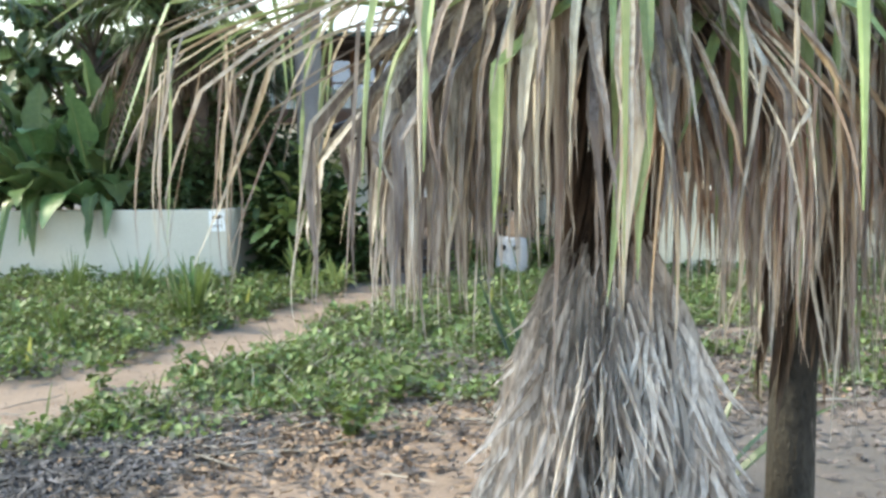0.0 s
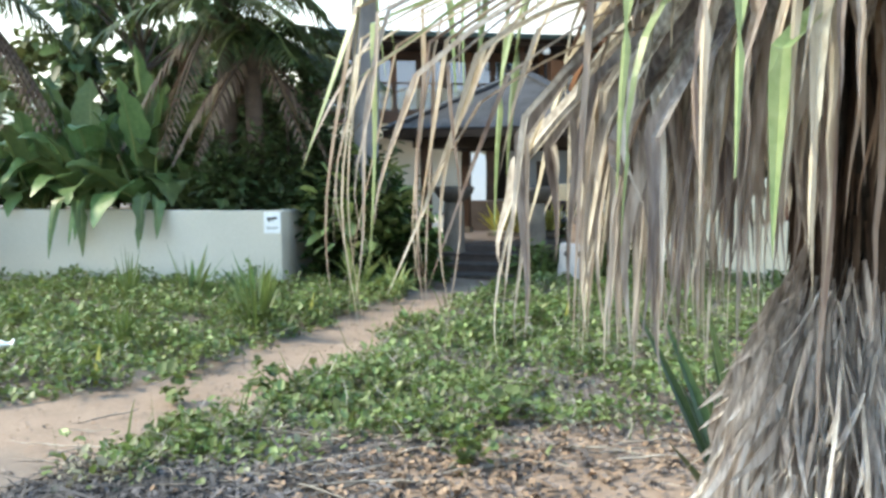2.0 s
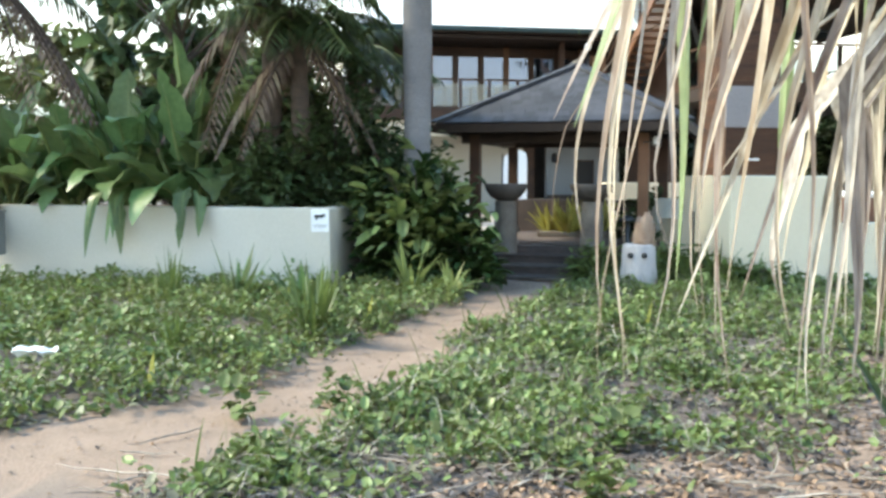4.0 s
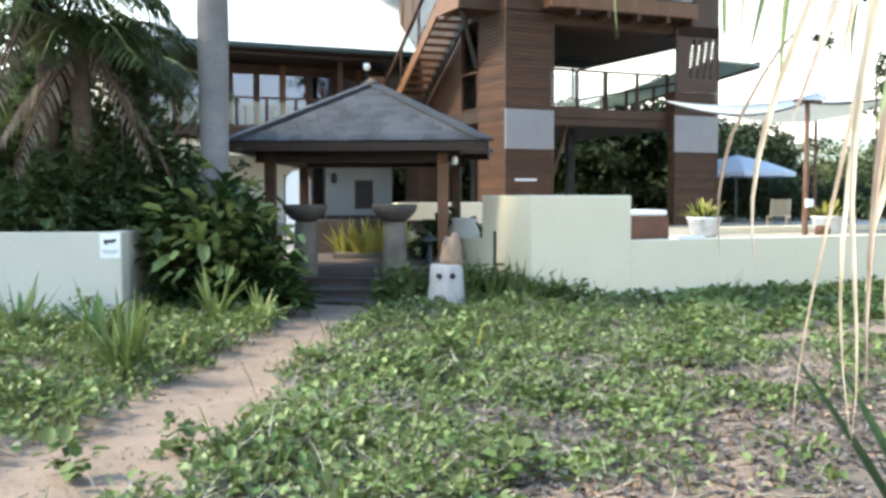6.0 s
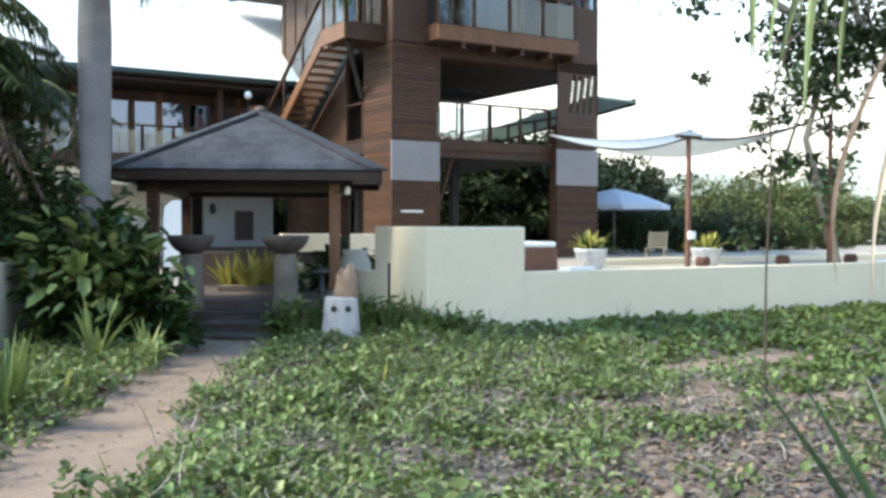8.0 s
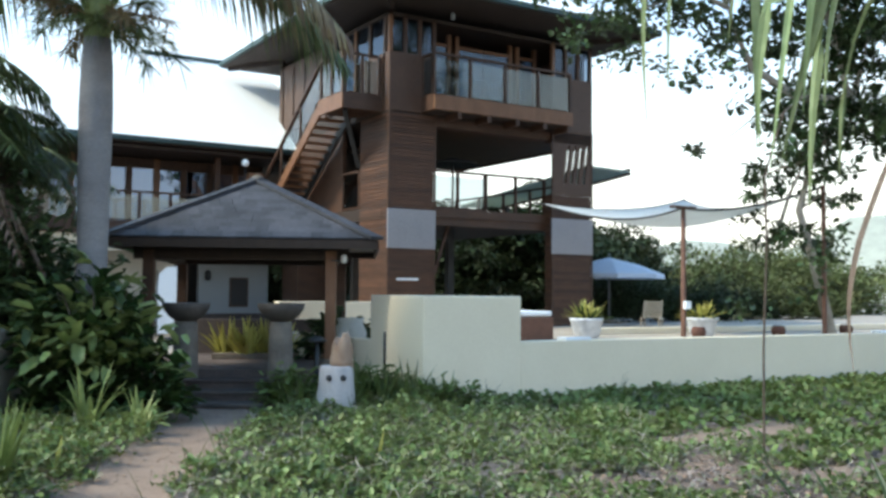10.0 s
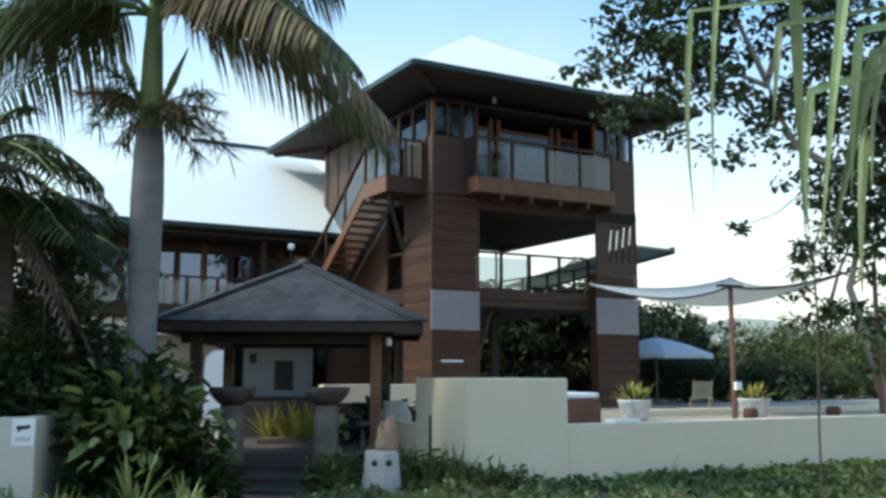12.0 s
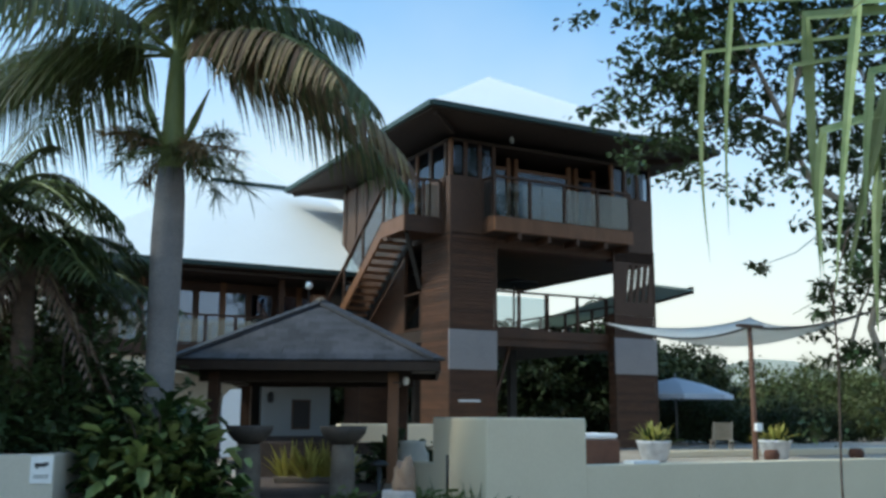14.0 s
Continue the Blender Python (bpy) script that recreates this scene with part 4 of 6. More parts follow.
# far roofs
far = thing("rear_house", "house farther back with a pale hipped roof", "house", m=pose(0, 0, 0))
hip_roof("roof", far, 8.6, 16.0, 37.5, 45.5, 9.6, ((12.35, 41.5), (12.35, 41.5)), 12.9, M["roof_white"])
part("wall", bbox(9.5, 15, 38.5, 45, 0.4, 9.5), M["render_grey"], far)
side = thing("side_canopy", "flat pale-green translucent canopy beside the tower house", "canopy", m=pose(0, 0, 0))
ca = [(17.80, 20.95), (19.65, 21.19), (23.4, 33.6), (21.5, 33.4)]
cv = [(x, y, z) for z in (5.24, 5.30) for x, y in ca]
raw("deck", cv, [(3, 2, 1, 0), (4, 5, 6, 7), (0, 1, 5, 4), (1, 2, 6, 5), (2, 3, 7, 6), (3, 0, 4, 7)], M["roof_green"], side)
part("edge_beam", bar((19.62, 21.2, 5.27), (23.37, 33.6, 5.27), 0.08, 0.2), M["timber"], side)
for x, y in ((22.9, 32.0), (21.6, 33.2)):
    part("post", bar((x, y, 0.76), (x, y, 5.19), 0.12, 0.12), M["steel"], side)

# ---- terrace things ----
sailt = thing("shade_sail", "pale shade sail stretched over the terrace", "shade sail", m=pose(0, 0, 0))
L_, P_, R_, F_ = Vector((14.3, 18.6, 3.83)), Vector((12.85, 12.47, 3.20)), Vector((16.6, 12.3, 3.82)), Vector((19.2, 18.6, 4.2))
n = 18
sv = []
for i in range(n + 1):
    for j in range(n + 1):
        u, v = i / n, j / n
        pu = 0.5 + (u - 0.5) * (1 - 0.16 * (4 * v * (1 - v)))
        pv = 0.5 + (v - 0.5) * (1 - 0.16 * (4 * u * (1 - u)))
        q = (L_ * (1 - pu) + F_ * pu) * (1 - pv) + (P_ * (1 - pu) + R_ * pu) * pv
        q.z -= 0.30 * (1 - (2 * u - 1) ** 2) * (1 - 0.3 * (2 * v - 1) ** 2) + 0.32 * (4 * v * (1 - v))
        sv.append(q)
sf = [(i * (n + 1) + j, (i + 1) * (n + 1) + j, (i + 1) * (n + 1) + j + 1, i * (n + 1) + j + 1) for i in range(n) for j in range(n)]
cloth = raw("cloth", sv, sf, M["sail"], sailt, smooth=True)
so = cloth.modifiers.new("thickness", "SOLIDIFY")
so.thickness = 0.012
for edge in ([sv[i * (n + 1) + n] for i in range(n + 1)], [sv[i * (n + 1)] for i in range(n + 1)], sv[:n + 1], sv[-n - 1:]):
    part("edge_rope", tube(bmesh.new(), edge, [0.022] * len(edge), 6), M["steel"], sailt)
for p in (P_, R_, F_):
    z0 = 0.76
    part("mast", tube(bmesh.new(), [(p.x, p.y, z0), (p.x, p.y, p.z + 0.02)], [0.05, 0.042], 10), M["wicker"], sailt, "brown timber mast")
part("mast_cap", bbox(P_.x - 0.28, P_.x + 0.28, P_.y - 0.06, P_.y + 0.06, P_.z - 0.02, P_.z + 0.03, 0.01), M["timber"], sailt)
part("mast_box", bbox(P_.x - 0.07, P_.x + 0.07, P_.y - 0.13, P_.y - 0.06, 1.36, 1.5, 0.01), M["white"], sailt)
part("sail_strut", tube(bmesh.new(), [(14.2, 18.4, 3.8), (14.9, 19.6, 3.95)], [0.03, 0.03], 6), M["steel"], sailt)

umb = thing("parasol", "pale blue-white parasol on the terrace", "parasol", m=pose(19.9, 22.4, 0.76) @ Matrix.Diagonal((1.2, 1.2, 1.13, 1)))
bm = bmesh.new()
ctr = bm.verts.new((0, 0, 1.78))
rim = []
for k in range(8):
    a = 2 * math.pi * k / 8 + 0.2
    rim.append(bm.verts.new((1.42 * math.cos(a), 1.42 * math.sin(a), 1.32)))
mid = [bm.verts.new((0.5 * v.co.x, 0.5 * v.co.y, 1.60)) for v in rim]
low = [bm.verts.new((v.co.x * 1.0, v.co.y * 1.0, 1.20)) for v in rim]
for k in range(8):
    j = (k + 1) % 8
    bm.faces.new((ctr, mid[k], mid[j]))
    bm.faces.new((mid[k], rim[k], rim[j], mid[j]))
    bm.faces.new((rim[k], low[k], low[j], rim[j]))
part("canopy", bm, M["umbrella"], umb).modifiers.new("thickness", "SOLIDIFY").thickness = 0.006
part("pole", lathe([(0.025, 0.0), (0.025, 1.82), (0.04, 1.84), (0.01, 1.9)], 10), M["box_grey"], umb)
for k in range(8):
    a = 2 * math.pi * k / 8 + 0.2
    part("rib", bar((0.03 * math.cos(a), 0.03 * math.sin(a), 1.45), (1.0 * math.cos(a), 1.0 * math.sin(a), 1.40), 0.015, 0.015), M["teak"], umb)
part("base", lathe([(0.28, 0.0), (0.28, 0.06), (0.05, 0.1)], 16), M["stone"], umb)

rp = random.Random(5)
for x, y in ((12.05, 14.2), (14.85, 13.9)):
    pot = thing("plant_pot", "weathered white pot on a terracotta saucer", "pot", "terrace pots", m=pose(x, y, 0.76))
    part("pot", lathe([(0.2, 0.02), (0.24, 0.06), (0.31, 0.34), (0.33, 0.36), (0.33, 0.40), (0.29, 0.40), (0.27, 0.34)], 20), M["pot_white"], pot)
    part("soil", lathe([(0.02, 0.33), (0.27, 0.345), (0.02, 0.36)], 14), M["soil"], pot)
    clump("pot_plant", "yellow-green leafy plant growing in the pot", pose(x, y, 1.1), 46, 0.48, 0.07, M["yellow_leaf"], (0.4, 1.4), 0.16, rp)
    clump("pot_plant", "green leafy plant growing in the pot", pose(x, y, 1.08), 36, 0.46, 0.07, M["leaf_shrub"], (0.3, 1.3), 0.2, rp)
lou = thing("wicker_lounge", "brown wicker lounge with a white cushion", "lounge", m=pose(10.6, 14.3, 0.76))
part("base", bbox(-0.45, 0.42, -0.4, 0.9, 0.0, 0.44, 0.03), M["wicker"], lou)
part("cushion", bbox(-0.43, 0.40, -0.38, 0.88, 0.44, 0.54, 0.04), M["cushion"], lou)


def deck_chair(m):
    ch = thing("deck_chair", "teak reclining deck chair on the terrace", "chair", "terrace chairs", m=m)
    for y in (-0.28, 0.28):
        part("side_rail", bar((-0.6, y, 0.30), (0.55, y, 0.30), 0.05, 0.06), M["teak"], ch)
        for x in (-0.5, 0.5):
            part("leg", bar((x, y, 0.0), (x, y, 0.28), 0.05, 0.05), M["teak"], ch)
        part("back_stile", bar((-0.2, y, 0.32), (-0.55, y, 0.86), 0.05, 0.05), M["teak"], ch)
    for k in range(6):
        part("seat_slat", bbox(-0.2 + 0.12 * k, -0.11 + 0.12 * k, -0.28, 0.28, 0.332, 0.35), M["teak"], ch)
    for k in range(7):
        part("back_slat", bar((-0.22 - 0.048 * k, -0.26, 0.37 + 0.074 * k), (-0.22 - 0.048 * k, 0.26, 0.37 + 0.074 * k), 0.015, 0.06), M["teak"], ch)
    return ch


deck_chair(pose(18.1, 18.7, 0.76, 0, 0, -140) @ Matrix.Diagonal((0.82, 0.82, 0.82, 1)))
for x in (13.9, 16.2, 18.4):
    tp = thing("terracotta_pot", "small round terracotta pot on the terrace", "pot", "terracotta pots", m=pose(x, 13.1, 0.76))
    part("pot", lathe([(0.07, 0), (0.12, 0.05), (0.15, 0.16), (0.12, 0.24), (0.10, 0.25), (0.09, 0.2)], 14), M["terracotta"], tp)
for x, w in ((9.9, 0.26), (18.2, 0.4)):
    wb = thing("white_slab", "white slab lying on the terrace wall", "slab", m=pose(x, 11.97, 0.88))
    part("slab", bbox(-w, w, -0.12, 0.12, 0.0, 0.045, 0.008), M["white"], wb)
ldg = structure(part("terrace_kerb", bbox(13.2, 42, 15.6, 15.9, 0.76, 0.90, 0.01), M["render_cream"]), "pale kerb on the terrace edge", "kerb")

# ---- ground cover ----
rs = np.random.RandomState(21)


def scatter(n, x0, x1, y0, y1, keep):
    x, y = rs.uniform(x0, x1, n), rs.uniform(y0, y1, n)
    k = rs.uniform(0, 1, n) < keep(x, y)
    return x[k], y[k]


def left_of_track(x, y):
    """1 on the planter side of the track."""
    tx = np.interp(y, [p[1] for p in TRACK], [p[0] for p in TRACK])
    return x < tx


def wall_side(x, y):
    """Distance in front of the planter wall."""
    c, s = math.cos(radians(23)), math.sin(radians(23))
    dx, dy = x - 1.34, y - 11.86
    return -(dx * s + dy * c), dx * c - dy * s


def cover_keep(x, y):
    g = track_gap(x, y) + 0.20 * wav(x, y, 3.3) - 0.04
    k = np.clip(g / 0.3, 0, 1) * (1 - 0.97 * bare(x, y))
    w, al = wall_side(x, y)
    k = k * ((w > 0.05) | (al > 0.15)) * ((y < 11.75) | (x < 6.9)) * (y < 13.6)
    k = k * (((x - 2.81) ** 2 + (y - 0.84) ** 2) > 0.6)
    k = k * np.where(left_of_track(x, y), np.clip((y - 4.9) / 0.5, 0, 1), np.clip((y - 3.1) / 0.7, 0, 1))
    ent = ((x - 4.9) ** 2 + (y - 13.4) ** 2) > 1.6
    return k * ent * np.clip(0.50 + 0.75 * wav(x, y, 1.6) + 0.45 * wav(y, x, 4.3), 0.06, 1)


# near field, left of the track: taller, fresher
def cover(name, label, n, box4, size, hmax, mat, side):
    x, y = scatter(n, *box4, lambda a, b: cover_keep(a, b) * (left_of_track(a, b) if side == 0 else ~left_of_track(a, b)))
    hump = np.clip(0.5 + 0.8 * wav(x, y, 3.1), 0.12, 1.4)
    z = height(x, y) + hmax * hump * rs.power(1.6, len(x))
    ob = leaves(name, np.stack([x, y, z], 1), size, size * 0.66, rs.normal(0.35, 0.45, len(x)), mat, rs=rs)
    return tagged(ob, label, "ground cover", kind="stuff")


cover("ground_cover", "fresh green creeping ground cover beside the track", 110000, (-6, 4.2, 4.5, 13.5), 0.056, 0.32, M["leaf_cover"], 0)
cover("ground_cover", "green creeping ground cover between track and walls", 118000, (0.2, 8, 3.1, 13.2), 0.052, 0.19, M["leaf_cover"], 1)
cover("dry_ground_cover", "greyish dusty creeper leaves close to the soil", 95000, (0.0, 8, 2.9, 12), 0.045, 0.10, M["leaf_grey"], 1)
cover("dry_ground_cover", "greyish dusty creeper leaves along the track", 9000, (-5, 4, 4.3, 12), 0.065, 0.08, M["leaf_grey"], 0)
cover("ground_cover", "low green ground cover before the terrace wall", 60000, (7.5, 22, 4.5, 11.7), 0.09, 0.16, M["leaf_cover"], 1)

cover("young_ground_cover", "pale yellow-green young creeper leaves among the darker ones", 22000, (-5, 8, 3.4, 12.5), 0.058, 0.24, M["leaf_young"], 1)
cover("young_ground_cover", "pale yellow-green young creeper leaves beside the track", 17000, (-6, 4, 4.5, 12.5), 0.058, 0.36, M["leaf_young"], 0)

# grass blades standing among the creepers
h = Heap()
rg = random.Random(3)
for i in range(6400):
    x, y = rg.uniform(-4, 8), rg.uniform(3.5, 12.5)
    if rg.random() > float(cover_keep(np.array([x]), np.array([y]))[0]) * (0.9 if x < 2.5 else 0.5):
        continue
    L = rg.uniform(0.15, 0.42)
    a = rg.uniform(0, 6.28)
    b = rg.uniform(0.05, 0.35)
    pts = [Vector((x, y, 0)) + Vector((math.cos(a) * b * (k / 4) ** 1.6 * L * 2, math.sin(a) * b * (k / 4) ** 1.6 * L * 2, L * k / 4)) for k in range(5)]
    h.put(*ribbon(pts, rg.uniform(0.006, 0.015), up=(math.cos(a + 1.5), math.sin(a + 1.5), 0.1), rng=rg))
tagged(h.done("grass_blades", M["leaf_cover"], label="thin upright green grass blades"), category="grass", kind="stuff")

h = Heap()
for i in range(5600):
    x, y = rg.uniform(-3, 8.5), rg.uniform(3.2, 11.5)
    if rg.random() > 0.25 + float(cover_keep(np.array([x]), np.array([y]))[0]) or float(track_gap(np.array([x]), np.array([y]))[0]) < 0.1:
        continue
    L, a, b = rg.uniform(0.12, 0.4), rg.uniform(0, 6.28), rg.uniform(-0.6, 0.6)
    z = rg.uniform(0.04, 0.2) if rg.random() < 0.7 else rg.uniform(0.02, 0.08)
    up = rg.uniform(-0.15, 0.5)
    pts = [Vector((x + math.cos(a + b * k / 4) * L * k / 4, y + math.sin(a + b * k / 4) * L * k / 4, max(0.02, z + up * L * k / 4))) for k in range(5)]
    h.put(*ribbon(pts, rg.uniform(0.003, 0.007), fold=0.3, rng=rg))
tagged(h.done("dry_runners", M["dry_twig"], label="pale dry runners and straw among the creepers"), category="ground cover", kind="stuff")

# dry litter: dead leaf strips, twigs and husks
h, h2, hm = Heap(), Heap(), Heap()
for i in range(4600):
    x, y = 0.42 + rg.gauss(0, 0.52), 3.2 + rg.gauss(0, 0.36)
    if float(track_gap(np.array([x]), np.array([y]))[0]) < 0.02 + rg.gauss(0, 0.08):
        continue
    a, L = rg.uniform(0, 6.28), rg.uniform(0.02, 0.08) if i % 14 else rg.uniform(0.12, 0.35)
    z = float(height(np.array([x]), np.array([y]))[0]) + 0.012
    d = Vector((math.cos(a), math.sin(a), rg.uniform(-0.1, 0.25)))
    hm.put(*ribbon([Vector((x, y, z + rg.uniform(0, 0.03))) + d * L * k / 3 for k in range(4)], rg.uniform(0.008, 0.03), fold=rg.uniform(-0.5, 0.6), rng=rg))
tagged(hm.done("dark_mulch", M["mulch"], label="dark grey mulch of twigs and shredded leaves"), category="leaf litter", kind="stuff")
for i in range(6400):
    if i < 800:
        x, y = rg.gauss(1.9, 0.9), rg.gauss(3.2, 0.6)
    else:
        x, y = rg.gauss(5.4, 1.6), rg.gauss(4.6, 1.3)
    if float(track_gap(np.array([x]), np.array([y]))[0]) < 0.05 and rg.random() < 0.9:
        continue
    a, L = rg.uniform(0, 6.28), rg.uniform(0.03, 0.12)
    z = float(height(np.array([x]), np.array([y]))[0]) + 0.012
    d = Vector((math.cos(a), math.sin(a), 0))
    pts = [Vector((x, y, z + rg.uniform(0, 0.025))) + d * L * k / 3 for k in range(4)]
    h.put(*ribbon(pts, rg.uniform(0.015, 0.05), fold=rg.uniform(-0.5, 0.6), rng=rg))
h3 = Heap()
for i in range(480):
    k = rg.randrange(len(TRACK) - 1)
    t, (ax, ay, aw), (bx, by, bw) = rg.random(), TRACK[k], TRACK[k + 1]
    w = (aw + (bw - aw) * t) * 1.15
    x, y = ax + (bx - ax) * t + rg.uniform(-w, w), ay + (by - ay) * t + rg.uniform(-w, w) * 0.6
    a, L = rg.uniform(0, 6.28), rg.uniform(0.012, 0.05)
    z = float(height(np.array([x]), np.array([y]))[0]) + 0.006
    d = Vector((math.cos(a), math.sin(a), 0))
    (h if i % 2 else h3).put(*ribbon([Vector((x, y, z + rg.uniform(0, 0.012))) + d * L * q / 3 for q in range(4)], rg.uniform(0.008, 0.025), fold=rg.uniform(-0.5, 0.6), rng=rg))
for i in range(1000):
    x, y = (rg.gauss(5.8, 1.4), rg.gauss(5.0, 0.9)) if i < 420 else (rg.gauss(2.2, 0.9), rg.gauss(3.1, 0.5))
    a, L = rg.uniform(0, 6.28), rg.uniform(0.03, 0.09)
    z = float(height(np.array([x]), np.array([y]))[0]) + 0.02
    d = Vector((math.cos(a), math.sin(a), 0))
    h3.put(*ribbon([Vector((x, y, z + rg.uniform(0, 0.03))) + d * L * k / 3 for k in range(4)], rg.uniform(0.02, 0.05), fold=rg.uniform(-0.5, 0.6), rng=rg))
tagged(h3.done("fallen_brown_leaves", M["litter_warm"], label="orange-brown fallen leaves on the bare soil"), category="leaf litter", kind="stuff")
tagged(h.done("leaf_litter", M["litter"], label="dry brown leaf litter scattered on the soil"), category="leaf litter", kind="stuff")
for i in range(90):
    x, y = (rg.gauss(1.3, 0.9), rg.gauss(3.45, 0.45)) if i < 70 else (rg.gauss(5.4, 1.2), rg.gauss(4.3, 0.9))
    a, L = rg.uniform(-0.9, 0.9) + (3.14 if rg.random() < 0.5 else 0), rg.uniform(0.25, 0.8)
    z = float(height(np.array([x]), np.array([y]))[0]) + 0.02
    d, s = Vector((math.cos(a), math.sin(a), 0)), Vector((-math.sin(a), math.cos(a), 0))
    pts = [Vector((x, y, z)) + d * L * k / 5 + s * rg.uniform(-0.008, 0.008) + Vector((0, 0, rg.uniform(0, 0.02))) for k in range(6)]
    h2.put(*ribbon(pts, rg.uniform(0.008, 0.026), fold=0.8, rng=rg))
tagged(h2.done("fallen_leaf_strips", M["dry_twig"], label="long dry fallen pandanus leaves on the ground"), category="leaf litter", kind="stuff")

scrap = thing("paper_scrap", "crumpled white paper scrap lying on the ground cover", "litter", m=pose(-1.09, 6.45, 0.24))
bm = bmesh.new()
bmesh.ops.create_grid(bm, x_segments=7, y_segments=5, size=0.5)
for v in bm.verts:
    v.co = Vector((v.co.x * 0.30, v.co.y * 0.18, rg.uniform(0, 0.07)))
part("sheet", bm, M["white"], scrap).modifiers.new("thickness", "SOLIDIFY").thickness = 0.002

# ---- plants ----
def blade_plant(name, label, m, n, ln, wd, mat, rise, rng, droop=0.35, spread=0.06, category="plant"):
    ob = thing(name, label, category, m=m)
    for i in range(n):
        a, e = rng.uniform(0, 6.283), rng.uniform(*rise)
        L = ln * rng.uniform(0.65, 1.1)
        d = Vector((math.cos(a) * math.cos(e), math.sin(a) * math.cos(e), math.sin(e)))
        p0 = Vector((math.cos(a), math.sin(a), 0)) * rng.uniform(0, spread)
        pts = [p0 + d * L * k / 7 - Vector((0, 0, 1)) * droop * L * (k / 7) ** 2.2 * math.cos(e) for k in range(8)]
        v, f = ribbon(pts, wd * rng.uniform(0.8, 1.15), rng=rng)
        raw("leaf", v, f, mat, ob)
    return ob


rg = random.Random(8)
blade_plant("agave", "upright green agave-like plant before the wall", pose(0.17, 10.55, 0), 11, 0.85, 0.09, M["leaf_paddle"], (0.9, 1.5), rg, 0.1)
blade_plant("agave", "upright green agave-like plant before the wall", pose(0.95, 10.1, 0), 13, 0.75, 0.09, M["leaf_paddle"], (0.8, 1.45), rg, 0.15)
blade_plant("spiky_grass", "clump of long green grassy blades", pose(1.0, 8.0, 0), 34, 0.85, 0.04, M["leaf_cover"], (0.8, 1.5), rg, 0.3)
blade_plant("spiky_grass", "clump of long green grassy blades", pose(-0.6, 10.8, 0), 22, 0.75, 0.03, M["leaf_cover"], (0.9, 1.5), rg, 0.3)
blade_plant("spiky_grass", "clump of long green grassy blades", pose(-0.2, 7.4, 0), 18, 0.55, 0.03, M["leaf_cover"], (0.9, 1.5), rg, 0.3)
blade_plant("ginger_lily", "pale yellow-green leafy plant at the shrub's foot", pose(2.36, 11.35, 0), 26, 0.95, 0.07, M["leaf_young"], (0.6, 1.4), rg, 0.75)
blade_plant("ginger_lily", "pale yellow-green leafy plant at the shrub's foot", pose(2.80, 10.85, 0), 20, 0.7, 0.06, M["leaf_young"], (0.6, 1.4), rg, 0.75)
for x, y in ((-0.22, 5.9), (0.75, 10.2), (1.55, 8.8), (4.2, 7.9)):
    v, f = ribbon([(x + 0.012 * k * (1 if x > 1 else 0.6), y, 0.02 + 0.055 * k) for k in range(7)], 0.045, up=(0.3, -1, 0), rng=rg)
    yl = raw("yellow_leaf", v, f, M["yellow_leaf"])
    tagged(yl, "single yellowed leaf standing in the ground cover", "leaf")
for x, y in ((0.42, 5.25), (1.05, 5.55), (2.55, 4.1), (2.15, 3.25)):
    pl = thing("seedling", "small broad-leaved green seedling on the track's edge", "plant", "seedlings", m=pose(x, y, 0))
    pts = np.stack([rs.normal(0, 0.07, 46), rs.normal(0, 0.07, 46), rs.uniform(0.02, 0.24, 46)], 1)
    leaves("leaves", pts, 0.065, 0.06, rs.normal(0.35, 0.4, 46), M["leaf_cover"], pl, rs)
    part("stem", tube(bmesh.new(), [(0, 0, -0.02), (0.02, 0.01, 0.2)], [0.006, 0.003], 5), M["shaft"], pl)


def shrub(label, c, r, n, size, mat, name="shrub", stems=7, flat=0.8):
    ob = thing(name, label, "shrub", m=pose(*c))
    u = rs.normal(0, 1, (n, 3))
    u /= np.linalg.norm(u, axis=1)[:, None]
    u[:, 2] = np.abs(u[:, 2]) * flat - 0.15
    az = np.arctan2(u[:, 1], u[:, 0])
    lump = 1 + 0.34 * np.sin(az * 3 + u[:, 2] * 5 + c[0]) + 0.24 * np.sin(az * 7 - u[:, 2] * 9 + c[1]) + 0.12 * np.sin(az * 13 + u[:, 2] * 17)
    rad = rs.power(2.2, n) * lump
    p = u * rad[:, None] * np.array(r)
    p[:, 2] += r[2] * 0.28
    p[:, 2] = np.maximum(p[:, 2], 0.02)
    yaw = az + rs.normal(0, 0.7, n)
    leaves("foliage", p, size, size * 0.42, rs.normal(0.15, 0.5, n), mat, ob, rs, yaw=yaw)
    for k in range(stems):
        a = 6.283 * k / stems
        e = Vector((math.cos(a) * r[0] * 0.6, math.sin(a) * r[1] * 0.6, r[2] * 0.85))
        part("stem", tube(bmesh.new(), [(0, 0, -0.05), e * 0.4 + Vector((0, 0, 0.1)), e], [0.03, 0.02, 0.006], 5), M["bark_dark"], ob)
    return ob


